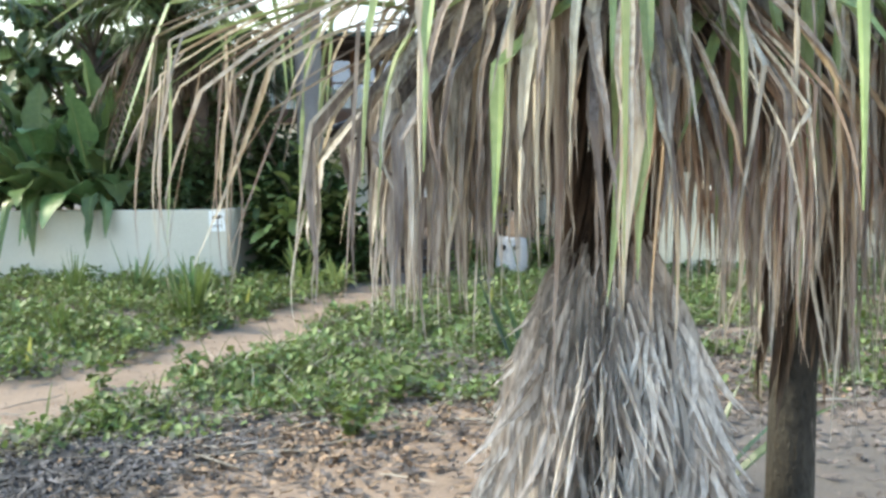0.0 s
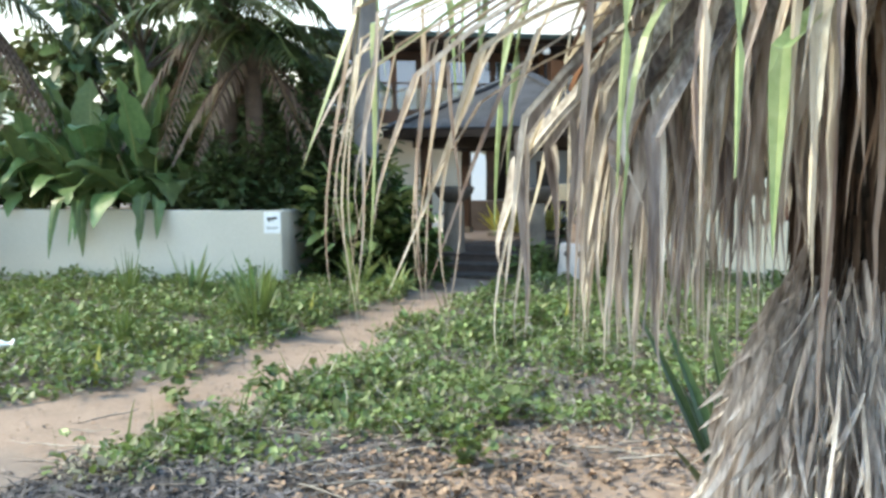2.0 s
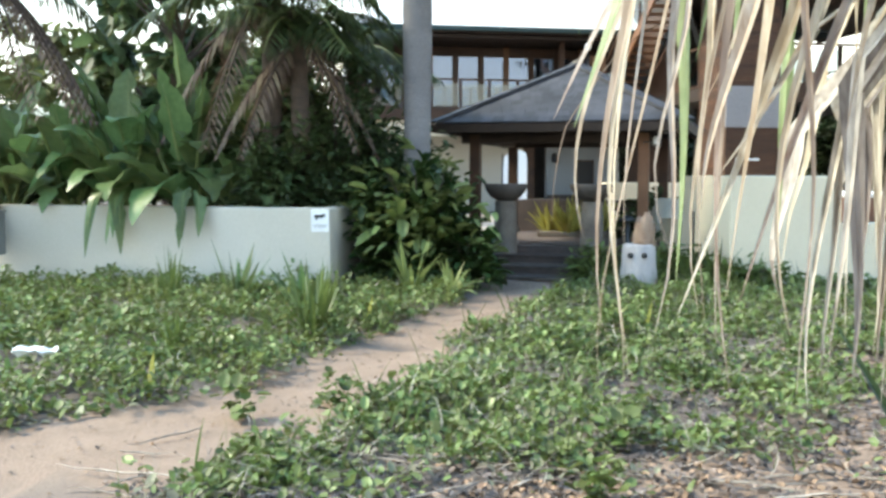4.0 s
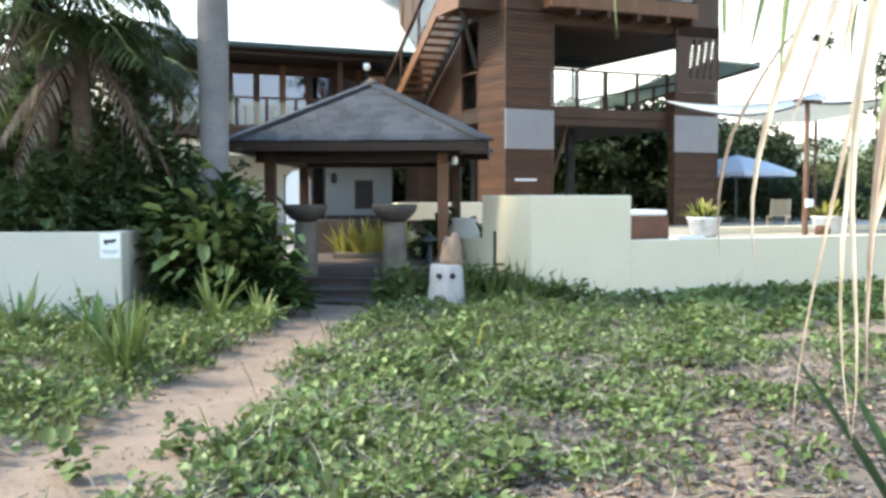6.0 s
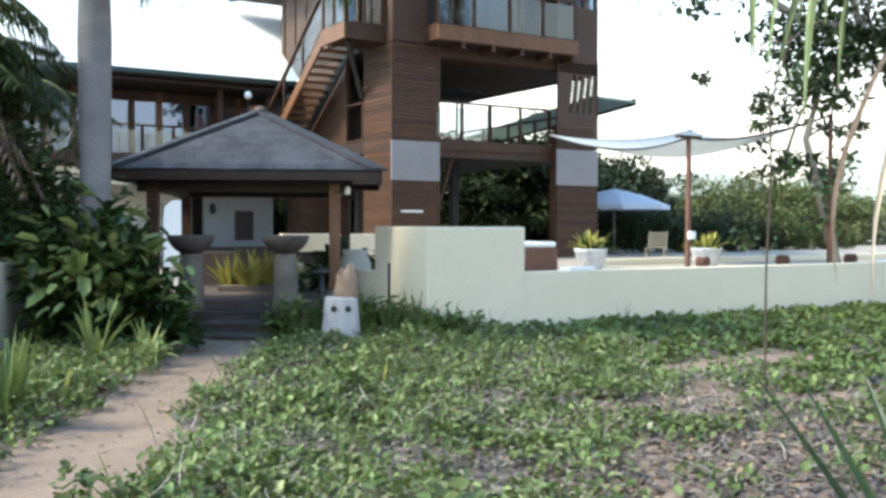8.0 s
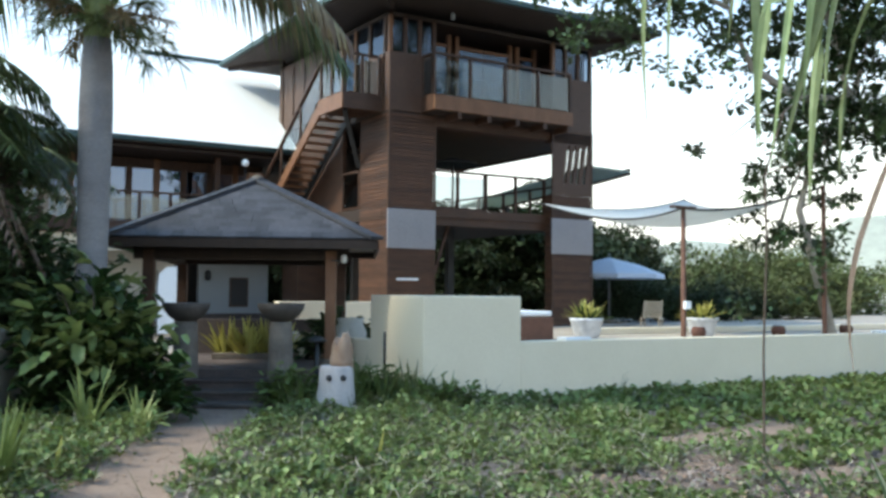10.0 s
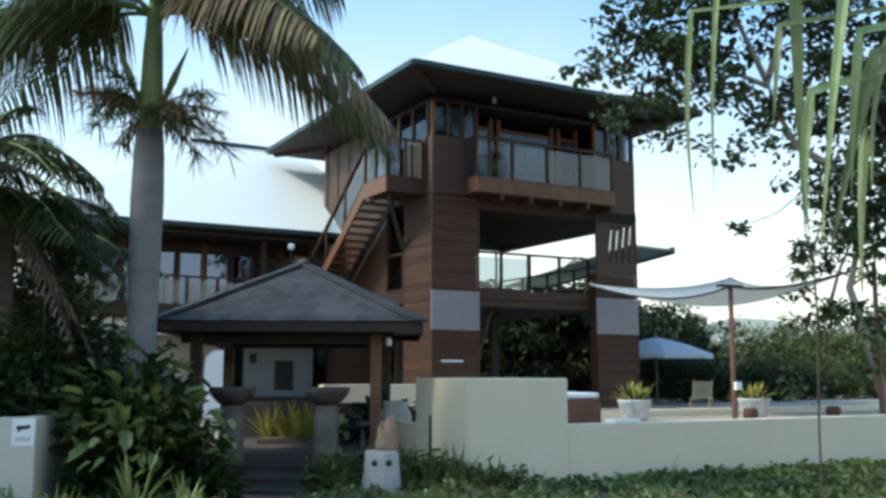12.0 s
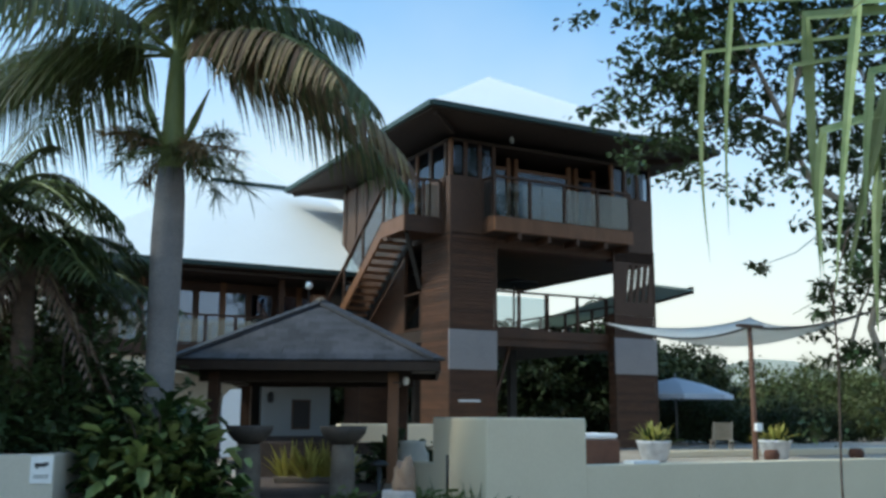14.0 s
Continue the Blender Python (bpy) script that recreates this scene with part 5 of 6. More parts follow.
shrub("dense green frangipani-like shrub beside the steps", (2.72, 12.45, 0), (0.66, 0.5, 1.45), 2200, 0.23, M["leaf_shrub"])
shrub("dense green shrub at the end of the planter wall", (2.4, 12.3, 0), (0.58, 0.45, 1.6), 1900, 0.19, M["leaf_shrub"])
shrub("dark leafy shrub behind the planter wall end", (1.6, 14.3, 0.3), (1.1, 0.9, 2.3), 3800, 0.17, M["leaf_dark"])
shrub("tall dark leafy shrub among the palms", (0.75, 14.3, 0.3), (1.0, 0.9, 3.2), 4200, 0.17, M["leaf_dark"])
shrub("tall feathery dark shrub filling the planter end", (1.55, 13.15, 0.6), (0.75, 0.6, 2.5), 4200, 0.12, M["leaf_dark"])
shrub("dark tangled shrub at the palms' feet", (0.7, 12.75, 0.9), (0.55, 0.3, 1.3), 1500, 0.15, M["leaf_dark"])
shrub("pale leafy sprays rising from the shrub beside the steps", (2.60, 12.25, 0.35), (0.80, 0.60, 1.45), 480, 0.24, M["leaf_young"])
shrub("low leafy shrub beside the steps", (3.25, 12.0, 0), (0.34, 0.35, 0.75), 600, 0.16, M["leaf_shrub"])
shrub("strap-leaved green bush around the stump", (5.35, 12.6, 0), (0.40, 0.35, 0.5), 500, 0.14, M["leaf_cover"])
shrub("strap-leaved green bush beside the terrace block", (6.3, 12.15, 0), (0.65, 0.35, 0.5), 800, 0.13, M["leaf_cover"])
shrub("low green bush at the foot of the terrace block", (7.1, 11.45, 0), (0.6, 0.3, 0.34), 600, 0.12, M["leaf_cover"])
shrub("leafy shrub beside the pavilion post", (7.25, 15.0, 0.4), (0.5, 0.5, 0.8), 420, 0.26, M["leaf_dark"])
for x in (7.4, 8.0, 10.5):
    blade_plant("grass_tuft", "sparse dry grass tuft against the wall", pose(x, 11.6, 0), 10, 0.5, 0.012, M["leaf_grey"], (0.7, 1.4), rg, 0.2, category="grass")
for x, y, n, ln in ((5.98, 11.95, 60, 0.75), (6.35, 11.8, 60, 0.8), (6.75, 11.75, 56, 0.8), (7.15, 11.5, 40, 0.55), (5.2, 12.15, 40, 0.55), (5.3, 12.5, 40, 0.65), (6.1, 12.3, 50, 0.8)):
    clump("strap_lily", "tuft of long arching strap leaves beside the stump", pose(x, y, 0), n, ln, 0.034, M["leaf_cover"], (0.45, 1.4), 0.14, rg)


# paddle-leaved plants on the planter
def paddle(parent, base, a, e, stalk, ln, wd, droop, rng, mat):
    """A long banana-like leaf: a keeled blade with a torn, waving edge on a channelled stalk."""
    d = Vector((math.cos(a) * math.cos(e), math.sin(a) * math.cos(e), math.sin(e)))
    s = Vector((-math.sin(a), math.cos(a), 0))
    top = Vector(base) + d * stalk
    roll, v, f, rib = rng.uniform(-0.7, 0.7), [], [], []
    n = 15
    for k in range(n):
        t = k / (n - 1)
        p = top + d * ln * (t - 0.18 * droop * t * t) - Vector((0, 0, 1)) * droop * ln * t * t
        rib.append(p)
        up0 = Vector((0, 0, 1)) * math.cos(e) - Vector((math.cos(a), math.sin(a), 0)) * math.sin(e)
        sd, up = s * math.cos(roll) + up0 * math.sin(roll), up0 * math.cos(roll) - s * math.sin(roll)
        w = wd * (math.sin(math.pi * min(1, 0.06 + 0.94 * t) ** 0.7) ** 0.8) * 0.5 + 0.006
        tear = [0.55 if rng.random() < 0.14 else rng.uniform(0.88, 1.05) for _ in (0, 1)]
        wave = 0.10 * math.sin(k * 1.7 + a * 3)
        v += [p - sd * w * tear[0] + up * w * (0.34 + wave), p - sd * w * 0.5 + up * 0.24 * w, p, p + sd * w * 0.5 + up * 0.24 * w, p + sd * w * tear[1] + up * w * (0.34 - wave)]
    for k in range(n - 1):
        for j in range(4):
            q = 5 * k + j
            f.append((q, q + 1, q + 6, q + 5))
    leaf = raw("leaf", v, f, mat, parent, smooth=True)
    part("stalk", tube(bmesh.new(), [base, top] + rib[3:12:2], [0.034, 0.022, 0.016, 0.013, 0.010, 0.007, 0.005], 6), M["shaft"], leaf)


rg = random.Random(17)
for bx, by, n, sc in ((-4.3, 0.75, 13, 1.25), (-3.3, 0.7, 14, 1.35), (-2.4, 0.75, 13, 1.3), (-5.5, 0.8, 13, 1.25), (-7.0, 0.9, 12, 1.3), (-1.7, 0.8, 8, 0.85), (-3.8, 1.5, 14, 1.6), (-2.7, 1.6, 12, 1.5), (-6.2, 1.6, 12, 1.5), (-8.6, 1.2, 12, 1.4)):
    ob = thing("bird_of_paradise_plant", "tall paddle-leaved green plant rooted in the planter", "plant", "planter plants", m=WALL @ pose(bx, by, 0.95))
    for i in range(n + 4):
        e = rg.uniform(1.15, 1.5) if i % 3 == 0 else rg.uniform(0.55, 1.25)
        paddle(ob, (rg.uniform(-0.12, 0.12), rg.uniform(-0.12, 0.12), 0), rg.uniform(0, 6.28), e, rg.uniform(0.25, 0.8) * sc, rg.uniform(0.85, 1.25) * sc, rg.uniform(0.38, 0.52) * sc, rg.uniform(0.1, 0.35) if e > 1.2 else rg.uniform(0.25, 0.8), rg, M["leaf_paddle"])
for bx, ln in ((-3.35, 0.75), (-3.15, 0.6), (-2.3, 0.6), (-2.1, 0.45)):
    ob = thing("bird_of_paradise_plant", "paddle leaves drooping over the planter wall", "plant", "planter plants", m=WALL @ pose(bx, 0.32, 0.98))
    for i in range(2):
        paddle(ob, (0.10 * i, 0, 0), -1.57 + rg.uniform(-0.6, 0.6), 0.8, rg.uniform(0.32, 0.45), ln * rg.uniform(0.9, 1.35), rg.uniform(0.2, 0.3), 1.45, rg, M["leaf_paddle"])
shrub("dark undergrowth filling the planter", WALL @ Vector((-3.2, 2.6, 0.95)), (3.2, 1.0, 1.1), 3600, 0.20, M["leaf_dark"])
shrub("dark undergrowth filling the planter", WALL @ Vector((-8.5, 2.2, 0.95)), (3.4, 1.4, 1.7), 3600, 0.22, M["leaf_dark"])
shrub("dark undergrowth behind the planter end", WALL @ Vector((-0.6, 2.2, 0.95)), (1.4, 1.2, 1.6), 2600, 0.17, M["leaf_dark"])


# palms
def frond(parent, base, a, e, ln, leaf, droop, mat, rng, n=34, name="frond", hang=0.6, width=0.035):
    d = Vector((math.cos(a) * math.cos(e), math.sin(a) * math.cos(e), math.sin(e)))
    pts = [Vector(base) + d * ln * k / 12 - Vector((0, 0, 1)) * droop * ln * (k / 12) ** 2 for k in range(13)]
    hp = Heap()
    for k in range(n):
        t = 0.16 + 0.84 * k / n
        i = min(11, int(t * 12))
        p = pts[i].lerp(pts[i + 1], t * 12 - i)
        fw = (pts[i + 1] - pts[i]).normalized()
        sd = fw.cross(Vector((0, 0, 1))).normalized()
        for sg in (-1, 1):
            L = leaf * math.sin(math.pi * (0.18 + 0.75 * t)) * rng.uniform(0.8, 1.1)
            q = (sd * sg + fw * 0.55 + Vector((0, 0, rng.uniform(-0.35, 0.35)))).normalized()
            lp = [p + q * L * j / 4 - Vector((0, 0, 1)) * hang * L * (j / 4) ** 1.7 for j in range(5)]
            hp.put(*ribbon(lp, width, fold=0.3, rng=rng))
    fr = hp.done(name, mat, parent)
    part("rachis", tube(bmesh.new(), pts, [0.035 * (1 - k / 13.5) for k in range(13)], 6), M["bark_dark"] if name == "dead_frond" else M["shaft"], fr)
    return fr


rg = random.Random(29)
palm = thing("royal_palm", "tall grey-trunked palm with a green crownshaft", "palm", m=pose(2.65, 12.8, 0))
part("trunk", lathe([(0.27, -0.2), (0.24, 0.3), (0.205, 1.0), (0.19, 2.0), (0.20, 3.0), (0.215, 3.9), (0.20, 4.5), (0.175, 4.85)], 18), M["bark_palm"], palm, "smooth grey ringed trunk")
part("crownshaft", lathe([(0.17, 4.8), (0.155, 5.3), (0.13, 6.0), (0.08, 6.7)], 14), M["shaft"], palm, "smooth green crownshaft")
DRY = ((0.15, 0.7), (-0.75, 0.45))
for i in range(13):
    a = 6.283 * i / 13 + rg.uniform(-0.15, 0.15)
    e = rg.uniform(0.15, 0.9) if i % 3 else rg.uniform(0.7, 1.2)
    fall = rg.uniform(0.46, 0.70)
    if abs(math.sin(a - 2.94)) > 0.62:
        e, fall = rg.uniform(0.95, 1.25), rg.uniform(0.30, 0.42)
    frond(palm, (0, 0, 6.45), a, e, rg.uniform(3.3, 3.9), 0.92, fall, M["leaf_palm"], rg, n=74, hang=0.98, width=0.036)
for a, e in DRY:
    frond(palm, (0, 0, 6.35), a - 0.35, e, 3.3, 0.85, 0.68, M["leaf_palm_dry"], rg, n=70, hang=0.95, name="yellowing_frond")
for a, e, dr, mt in ((-0.49, 0.35, 0.80, "leaf_palm_dry"), (-0.2, 0.3, 0.78, "leaf_palm"), (-0.85, 0.5, 0.80, "leaf_palm"), (2.65, 0.4, 0.72, "leaf_palm"), (2.2, 0.3, 0.7, "leaf_palm"), (-0.6, 0.75, 0.62, "leaf_palm")):
    frond(palm, (0, 0, 6.45), a, e, 3.5, 0.9, dr, M[mt], rg, n=74, hang=0.98, width=0.036)
for k in range(16):
    a, e = 6.283 * k / 16 + rg.uniform(-0.2, 0.2), rg.uniform(-0.25, 0.75)
    d = Vector((math.cos(a) * math.cos(e), math.sin(a) * math.cos(e), math.sin(e)))
    L = rg.uniform(0.75, 1.1)
    stem = [Vector((0, 0, 5.1)) + d * (0.13 + L * j / 6) - Vector((0, 0, 1)) * 0.32 * L * (j / 6) ** 2 for j in range(7)]
    st = part("flower_stalk", tube(bmesh.new(), stem, [0.018 - 0.002 * j for j in range(7)], 5), M["leaf_palm_dry"] if k % 4 == 0 else M["shaft"], palm, "branched flower stalk")
    hp = Heap()
    for j in range(110):
        t = rg.uniform(0.8, 6.0)
        p = stem[int(min(t, 5.99))].lerp(stem[int(min(t, 5.99)) + 1], t - int(min(t, 5.99)))
        q = (d * 0.7 + Vector((rg.uniform(-1, 1), rg.uniform(-1, 1), rg.uniform(-0.9, 0.5)))).normalized()
        ll = rg.uniform(0.18, 0.38)
        hp.put(*ribbon([p + q * ll * m / 3 - Vector((0, 0, 1)) * 0.35 * ll * (m / 3) ** 2 for m in range(4)], 0.019, fold=0.5, rng=rg))
    tagged(hp.done("tassel", M["leaf_palm"] if k % 4 else M["leaf_palm_dry"], st), kind="stuff")
for a in (2.9, 0.2):
    d = Vector((math.cos(a), math.sin(a), 0))
    part("flower_sheath", tube(bmesh.new(), [Vector((0, 0, 5.2)) + d * 0.14, Vector((0, 0, 5.6)) + d * 0.30, Vector((0, 0, 6.1)) + d * 0.5], [0.03, 0.055, 0.01], 7), M["shaft"], palm)


def small_palm(label, m, hgt, n, ln, mat, dead=0, r=0.16):
    ob = thing("palm", label, "palm", m=m)
    part("trunk", tube(bmesh.new(), [(0, 0, -0.3), (0.05, 0.02, hgt * 0.5), (0.0, 0.05, hgt)], [r * 1.2, r, r * 0.9], 10), M["bark_dark"], ob, "dark fibrous trunk")
    for i in range(n):
        frond(ob, (0, 0, hgt), 6.283 * i / n + rg.uniform(-0.3, 0.3), rg.uniform(0.1, 1.15), ln * rg.uniform(0.8, 1.1), 0.5, rg.uniform(0.45, 0.85), mat, rg, n=30)
    for i in range(dead):
        a = rg.uniform(0, 6.28)
        frond(ob, (0, 0, hgt - 0.2), a, -0.4, ln * 0.8, 0.25, 0.9, M["frond_dead"], rg, n=26, name="dead_frond", hang=0.9)
    return ob


small_palm("dark-trunked palm with hanging dead fronds behind the planter wall", pose(0.55, 13.2, 0.9), 3.4, 21, 2.2, M["leaf_palm_dark"], 7, 0.14)
small_palm("dark-trunked palm with hanging dead fronds behind the planter wall", pose(0.95, 12.95, 0.9), 2.7, 14, 1.6, M["leaf_palm_dark"], 6, 0.14)
small_palm("dark-trunked palm with ragged fronds standing in the planter", pose(-3.45, 13.75, 0.9), 3.7, 15, 2.1, M["leaf_palm_dark"], 10, 0.12)
small_palm("bushy palm rising behind the planter end", pose(1.9, 14.6, 0.3), 3.2, 14, 1.7, M["leaf_palm_dark"], 1)


# broad trees: trunk, limbs, crown of many leaves
def tree(label, base, limbs, n, size, mat, bark, blob=0.7, rs=rs, name="tree", category="tree"):
    """limbs: lists of points from the trunk outwards; leaves gather round their outer halves."""
    ob = thing(name, label, category, m=pose(*base))
    pos = []
    for i, (pts, r0) in enumerate(limbs):
        pts = [Vector(p) for p in pts]
        k = len(pts)
        part("trunk" if i == 0 else "limb", tube(bmesh.new(), pts, [max(0.008, r0 * (1 - 0.85 * j / (k - 1))) for j in range(k)], 8), bark, ob)
        m = max(1, n // len(limbs))
        t = rs.uniform(0.35, 1.0, m) * (k - 1)
        c = rs.randint(0, max(2, m // 45), m)
        off = rs.normal(0, blob * 0.9, (max(2, m // 45), 3)) * (1, 1, 0.75)
        cen = rs.uniform(0.4, 1.0, max(2, m // 45)) * (k - 1)
        for q in range(m):
            tt = cen[c[q]]
            j = min(k - 2, int(tt))
            b = pts[j].lerp(pts[j + 1], tt - j)
            pos.append(np.array(b) + off[c[q]] + rs.normal(0, blob * 0.26, 3) * (1.15, 1.15, 0.6))
    pos = np.array(pos)
    leaves("crown", pos, size, size * 0.6, rs.normal(-0.2, 0.6, len(pos)), mat, ob, rs)
    return ob


rg = random.Random(31)
# broad-leaved tree leaning in behind the terrace wall
limbs = [([(16.95, 12.42, 0.7), (17.01, 12.38, 0.59), (16.48, 12.48, 2.43), (16.18, 12.56, 3.34), (16.32, 12.34, 4.36), (16.93, 11.89, 5.45)], 0.142),
         ([(17.85, 11.52, 5.08), (17.30, 11.71, 5.36), (16.73, 12.03, 5.49), (15.97, 12.46, 5.61), (15.20, 12.87, 6.16), (14.85, 12.97, 6.81), (14.65, 13.03, 7.42)], 0.162),
         ([(14.69, 13.01, 7.32), (14.18, 13.30, 7.57), (13.71, 13.56, 7.51), (13.16, 13.87, 7.24), (12.55, 14.26, 7.00)], 0.057),
         ([(14.65, 13.03, 7.42), (14.08, 13.16, 8.55), (13.26, 13.56, 9.06), (12.14, 14.18, 9.16)], 0.067),
         ([(14.08, 13.16, 8.55), (13.26, 13.56, 8.24), (12.24, 14.18, 8.04)], 0.048),
         ([(14.65, 13.03, 7.42), (14.89, 12.54, 8.95), (14.28, 12.54, 10.79)], 0.076),
         ([(14.89, 12.54, 8.95), (15.71, 12.34, 9.77), (16.52, 12.14, 10.99)], 0.067),
         ([(14.08, 13.16, 8.55), (13.26, 13.26, 9.97), (12.65, 13.36, 11.20)], 0.057),
         ([(16.93, 11.89, 5.45), (16.52, 12.03, 6.91), (16.12, 12.14, 8.14), (15.50, 12.34, 9.16)], 0.076),
         ([(16.52, 12.03, 6.91), (17.14, 11.83, 7.93), (17.75, 11.52, 9.16)], 0.067)]
limbs += [([(16.93, 11.89, 5.45), (16.6, 11.95, 6.6), (16.3, 12.0, 7.6)], 0.06), ([(16.93, 11.89, 5.45), (17.2, 11.8, 6.3), (17.4, 11.7, 7.4)], 0.06), ([(17.0, 11.8, 5.3), (16.7, 11.9, 4.9), (16.4, 12.0, 5.6)], 0.04)]
tree("leafy tree with pale crooked bark leaning behind the terrace wall", (0, 0, 0), limbs, 18000, 0.140, M["leaf_tree"], M["bark_pale"], blob=0.66)
twigs = [([(15.97, 12.46, 5.49), (15.71, 12.63, 5.20), (15.36, 12.83, 5.26), (14.91, 13.16, 4.81), (14.28, 13.56, 4.53)], 0.027),
         ([(16.32, 12.34, 4.36), (15.81, 12.65, 4.18), (15.44, 12.93, 3.98), (14.87, 13.30, 3.59)], 0.027),
         ([(16.18, 12.56, 3.34), (16.63, 12.34, 3.69), (16.93, 12.24, 3.45), (17.34, 12.14, 3.65)], 0.027),
         ([(15.85, 12.81, 2.90), (16.01, 12.65, 3.65), (16.24, 12.44, 4.36), (16.56, 12.18, 4.98)], 0.042),
         ([(16.73, 12.24, 4.87), (16.32, 12.38, 4.77), (16.01, 12.54, 4.36), (15.91, 12.65, 3.96)], 0.027)]
tree("thin crooked twigs with sparse round leaves", (0, 0, 0), twigs, 620, 0.125, M["leaf_tree"], M["bark_pale"], blob=0.30, name="branch", category="branch")
for pts, r in (([(7.69, 6.40, 0), (7.69, 6.4, 1.06), (7.64, 6.31, 2.12), (7.58, 6.28, 2.78), (7.71, 6.14, 3.42)], 0.013),):
    vine = thing("hanging_stem", "thin dark stem rising from the ground into the tree", "branch", "hanging stems", m=pose(0, 0, 0))
    part("stem", tube(bmesh.new(), pts, [r * (1 - 0.1 * k) for k in range(len(pts))], 7), M["bark_dark"], vine)


def far_tree(base, hgt, spread, n, mat, label, name="tree", fine=1.0):
    limbs = [([(0, 0, -0.2), (0.1, 0, hgt * 0.4), (0, 0.1, hgt * 0.8)], 0.03 * hgt)]
    for k in range(9):
        a, z = 6.283 * k / 9 + rg.uniform(-0.3, 0.3), rg.uniform(0.22, 0.75) * hgt
        d = Vector((math.cos(a), math.sin(a), 0)) * spread * rg.uniform(0.6, 1.0)
        limbs.append(([(0, 0, z * 0.8), d * 0.5 + Vector((0, 0, z)), d + Vector((0, 0, z + rg.uniform(-0.1, 0.25) * hgt))], 0.012 * hgt))
    return tree(label, base, limbs, n, (0.05 * hgt + 0.10) * fine, mat, M["bark_dark"], blob=spread * 0.30, name=name)


for x, y, hh, sp in ((22, 33, 4.5, 3.2), (26, 35, 4.6, 3.4), (30, 37, 4.3, 3.4), (17.5, 40, 4.3, 3.2), (34, 40, 4.4, 3.4), (25.5, 31, 3.8, 2.6), (21.5, 44, 5.2, 3.8), (29, 32.5, 3.4, 2.5)):
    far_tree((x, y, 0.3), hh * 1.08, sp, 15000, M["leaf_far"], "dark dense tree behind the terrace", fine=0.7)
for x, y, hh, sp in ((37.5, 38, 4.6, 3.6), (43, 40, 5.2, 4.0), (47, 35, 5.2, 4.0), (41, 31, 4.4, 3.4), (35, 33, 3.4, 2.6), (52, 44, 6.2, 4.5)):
    far_tree((x, y, 0.3), hh * 0.64, sp * 0.9, 12000, M["leaf_sunny"], "yellow-green tree beyond the terrace, coloured as sunlit", fine=0.7)
for k in range(9):
    x = 20.6 + k * 1.55
    # the last three bushes take the sunlit foliage colour
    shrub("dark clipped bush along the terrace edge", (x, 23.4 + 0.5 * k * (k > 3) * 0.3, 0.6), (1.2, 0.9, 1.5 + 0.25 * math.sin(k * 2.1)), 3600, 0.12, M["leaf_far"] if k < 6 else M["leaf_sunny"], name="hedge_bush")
# trees behind the planter
for x, y, fan in ((-0.9, 15.8, 0.0), (-5.6, 16.2, 1.0)):
    limbs = [([(0, 0, 0), (0.05, 0, 2.2), (0, 0.05, 3.6)], 0.11)]
    for k in range(11):
        a, q = fan + 6.283 * k / 11, rg.uniform(0.9, 1.7)
        limbs.append(([(0, 0, 3.0 + 0.05 * k), (math.cos(a) * q * 0.55, math.sin(a) * q * 0.55, 3.7 + 0.07 * k), (math.cos(a) * q, math.sin(a) * q, 3.85 + 0.11 * k + rg.uniform(-0.25, 0.2))], 0.035))
    tree("broad-leaved dark tree spreading over the planter", (x, y, 0.4), limbs, 420, 0.27, M["leaf_dark"], M["bark_dark"], blob=0.30)
for x, y, hh, sp in ((-1.5, 20.5, 6.2, 1.8), (-0.2, 23.5, 7.0, 2.2), (-6.5, 20.0, 3.4, 2.0), (-12, 19, 5, 2.6)):
    far_tree((x, y, 0), hh, sp, 1300, M["leaf_dark"], "tall broad-leaved tree beyond the planter")
for x, y, hh, sp in ((-4, 40, 8.0, 5), (-14, 42, 8, 5), (3, 52, 8, 5), (-24, 40, 8, 5)):
    far_tree((x, y, 0), hh, sp, 2600, M["leaf_sunny"], "pale tree far behind the garden, coloured as sunlit")

# ---- pandanus ----
rg = random.Random(41)


def droop_leaf(c, a, e, ln, g, bend, rng, n=13, snap=3.2, wob=0.05):
    """Points of a leaf that leaves c at azimuth a and rise e, and falls; bend: where it folds over, snap: how sharply."""
    p, d, out = Vector(c), Vector((math.cos(a) * math.cos(e), math.sin(a) * math.cos(e), math.sin(e))), []
    st = ln / (n - 1)
    for k in range(n):
        out.append(p.copy())
        p = p + d * st
        pull = g * (snap if k / n > bend else 1.0) * st
        d = (d + Vector((rng.uniform(-wob, wob), rng.uniform(-wob, wob), -pull))).normalized()
    return out


def arch_leaf(c, out, z_bend, z_tip, rng, wob=0.015, n=9):
    """Points of a leaf that arches from c over to the offset out, folds there and hangs to z_tip."""
    c, o = Vector(c), Vector((out[0], out[1], 0))
    p1, p2 = c + o * 0.55 + Vector((0, 0, 0.09)), Vector((c.x, c.y, 0)) + o + Vector((0, 0, z_bend))
    pts = [c * (1 - t) ** 2 + p1 * 2 * t * (1 - t) + p2 * t * t for t in [k / n for k in range(n + 1)]]
    lean = Vector((rng.uniform(-0.06, 0.06), rng.uniform(-0.06, 0.06), 0)) + o * 0.03
    f, g, h = rng.uniform(2.0, 6.0), rng.uniform(0, 6.28), rng.uniform(0, 6.28)
    for k in range(1, n):
        t = k / (n - 1)
        pts.append(p2 + lean * math.sin(t * 1.9) + Vector((wob * t * math.sin(f * t + g), wob * t * math.sin(f * t + h), (z_tip - z_bend) * t)))
    return pts


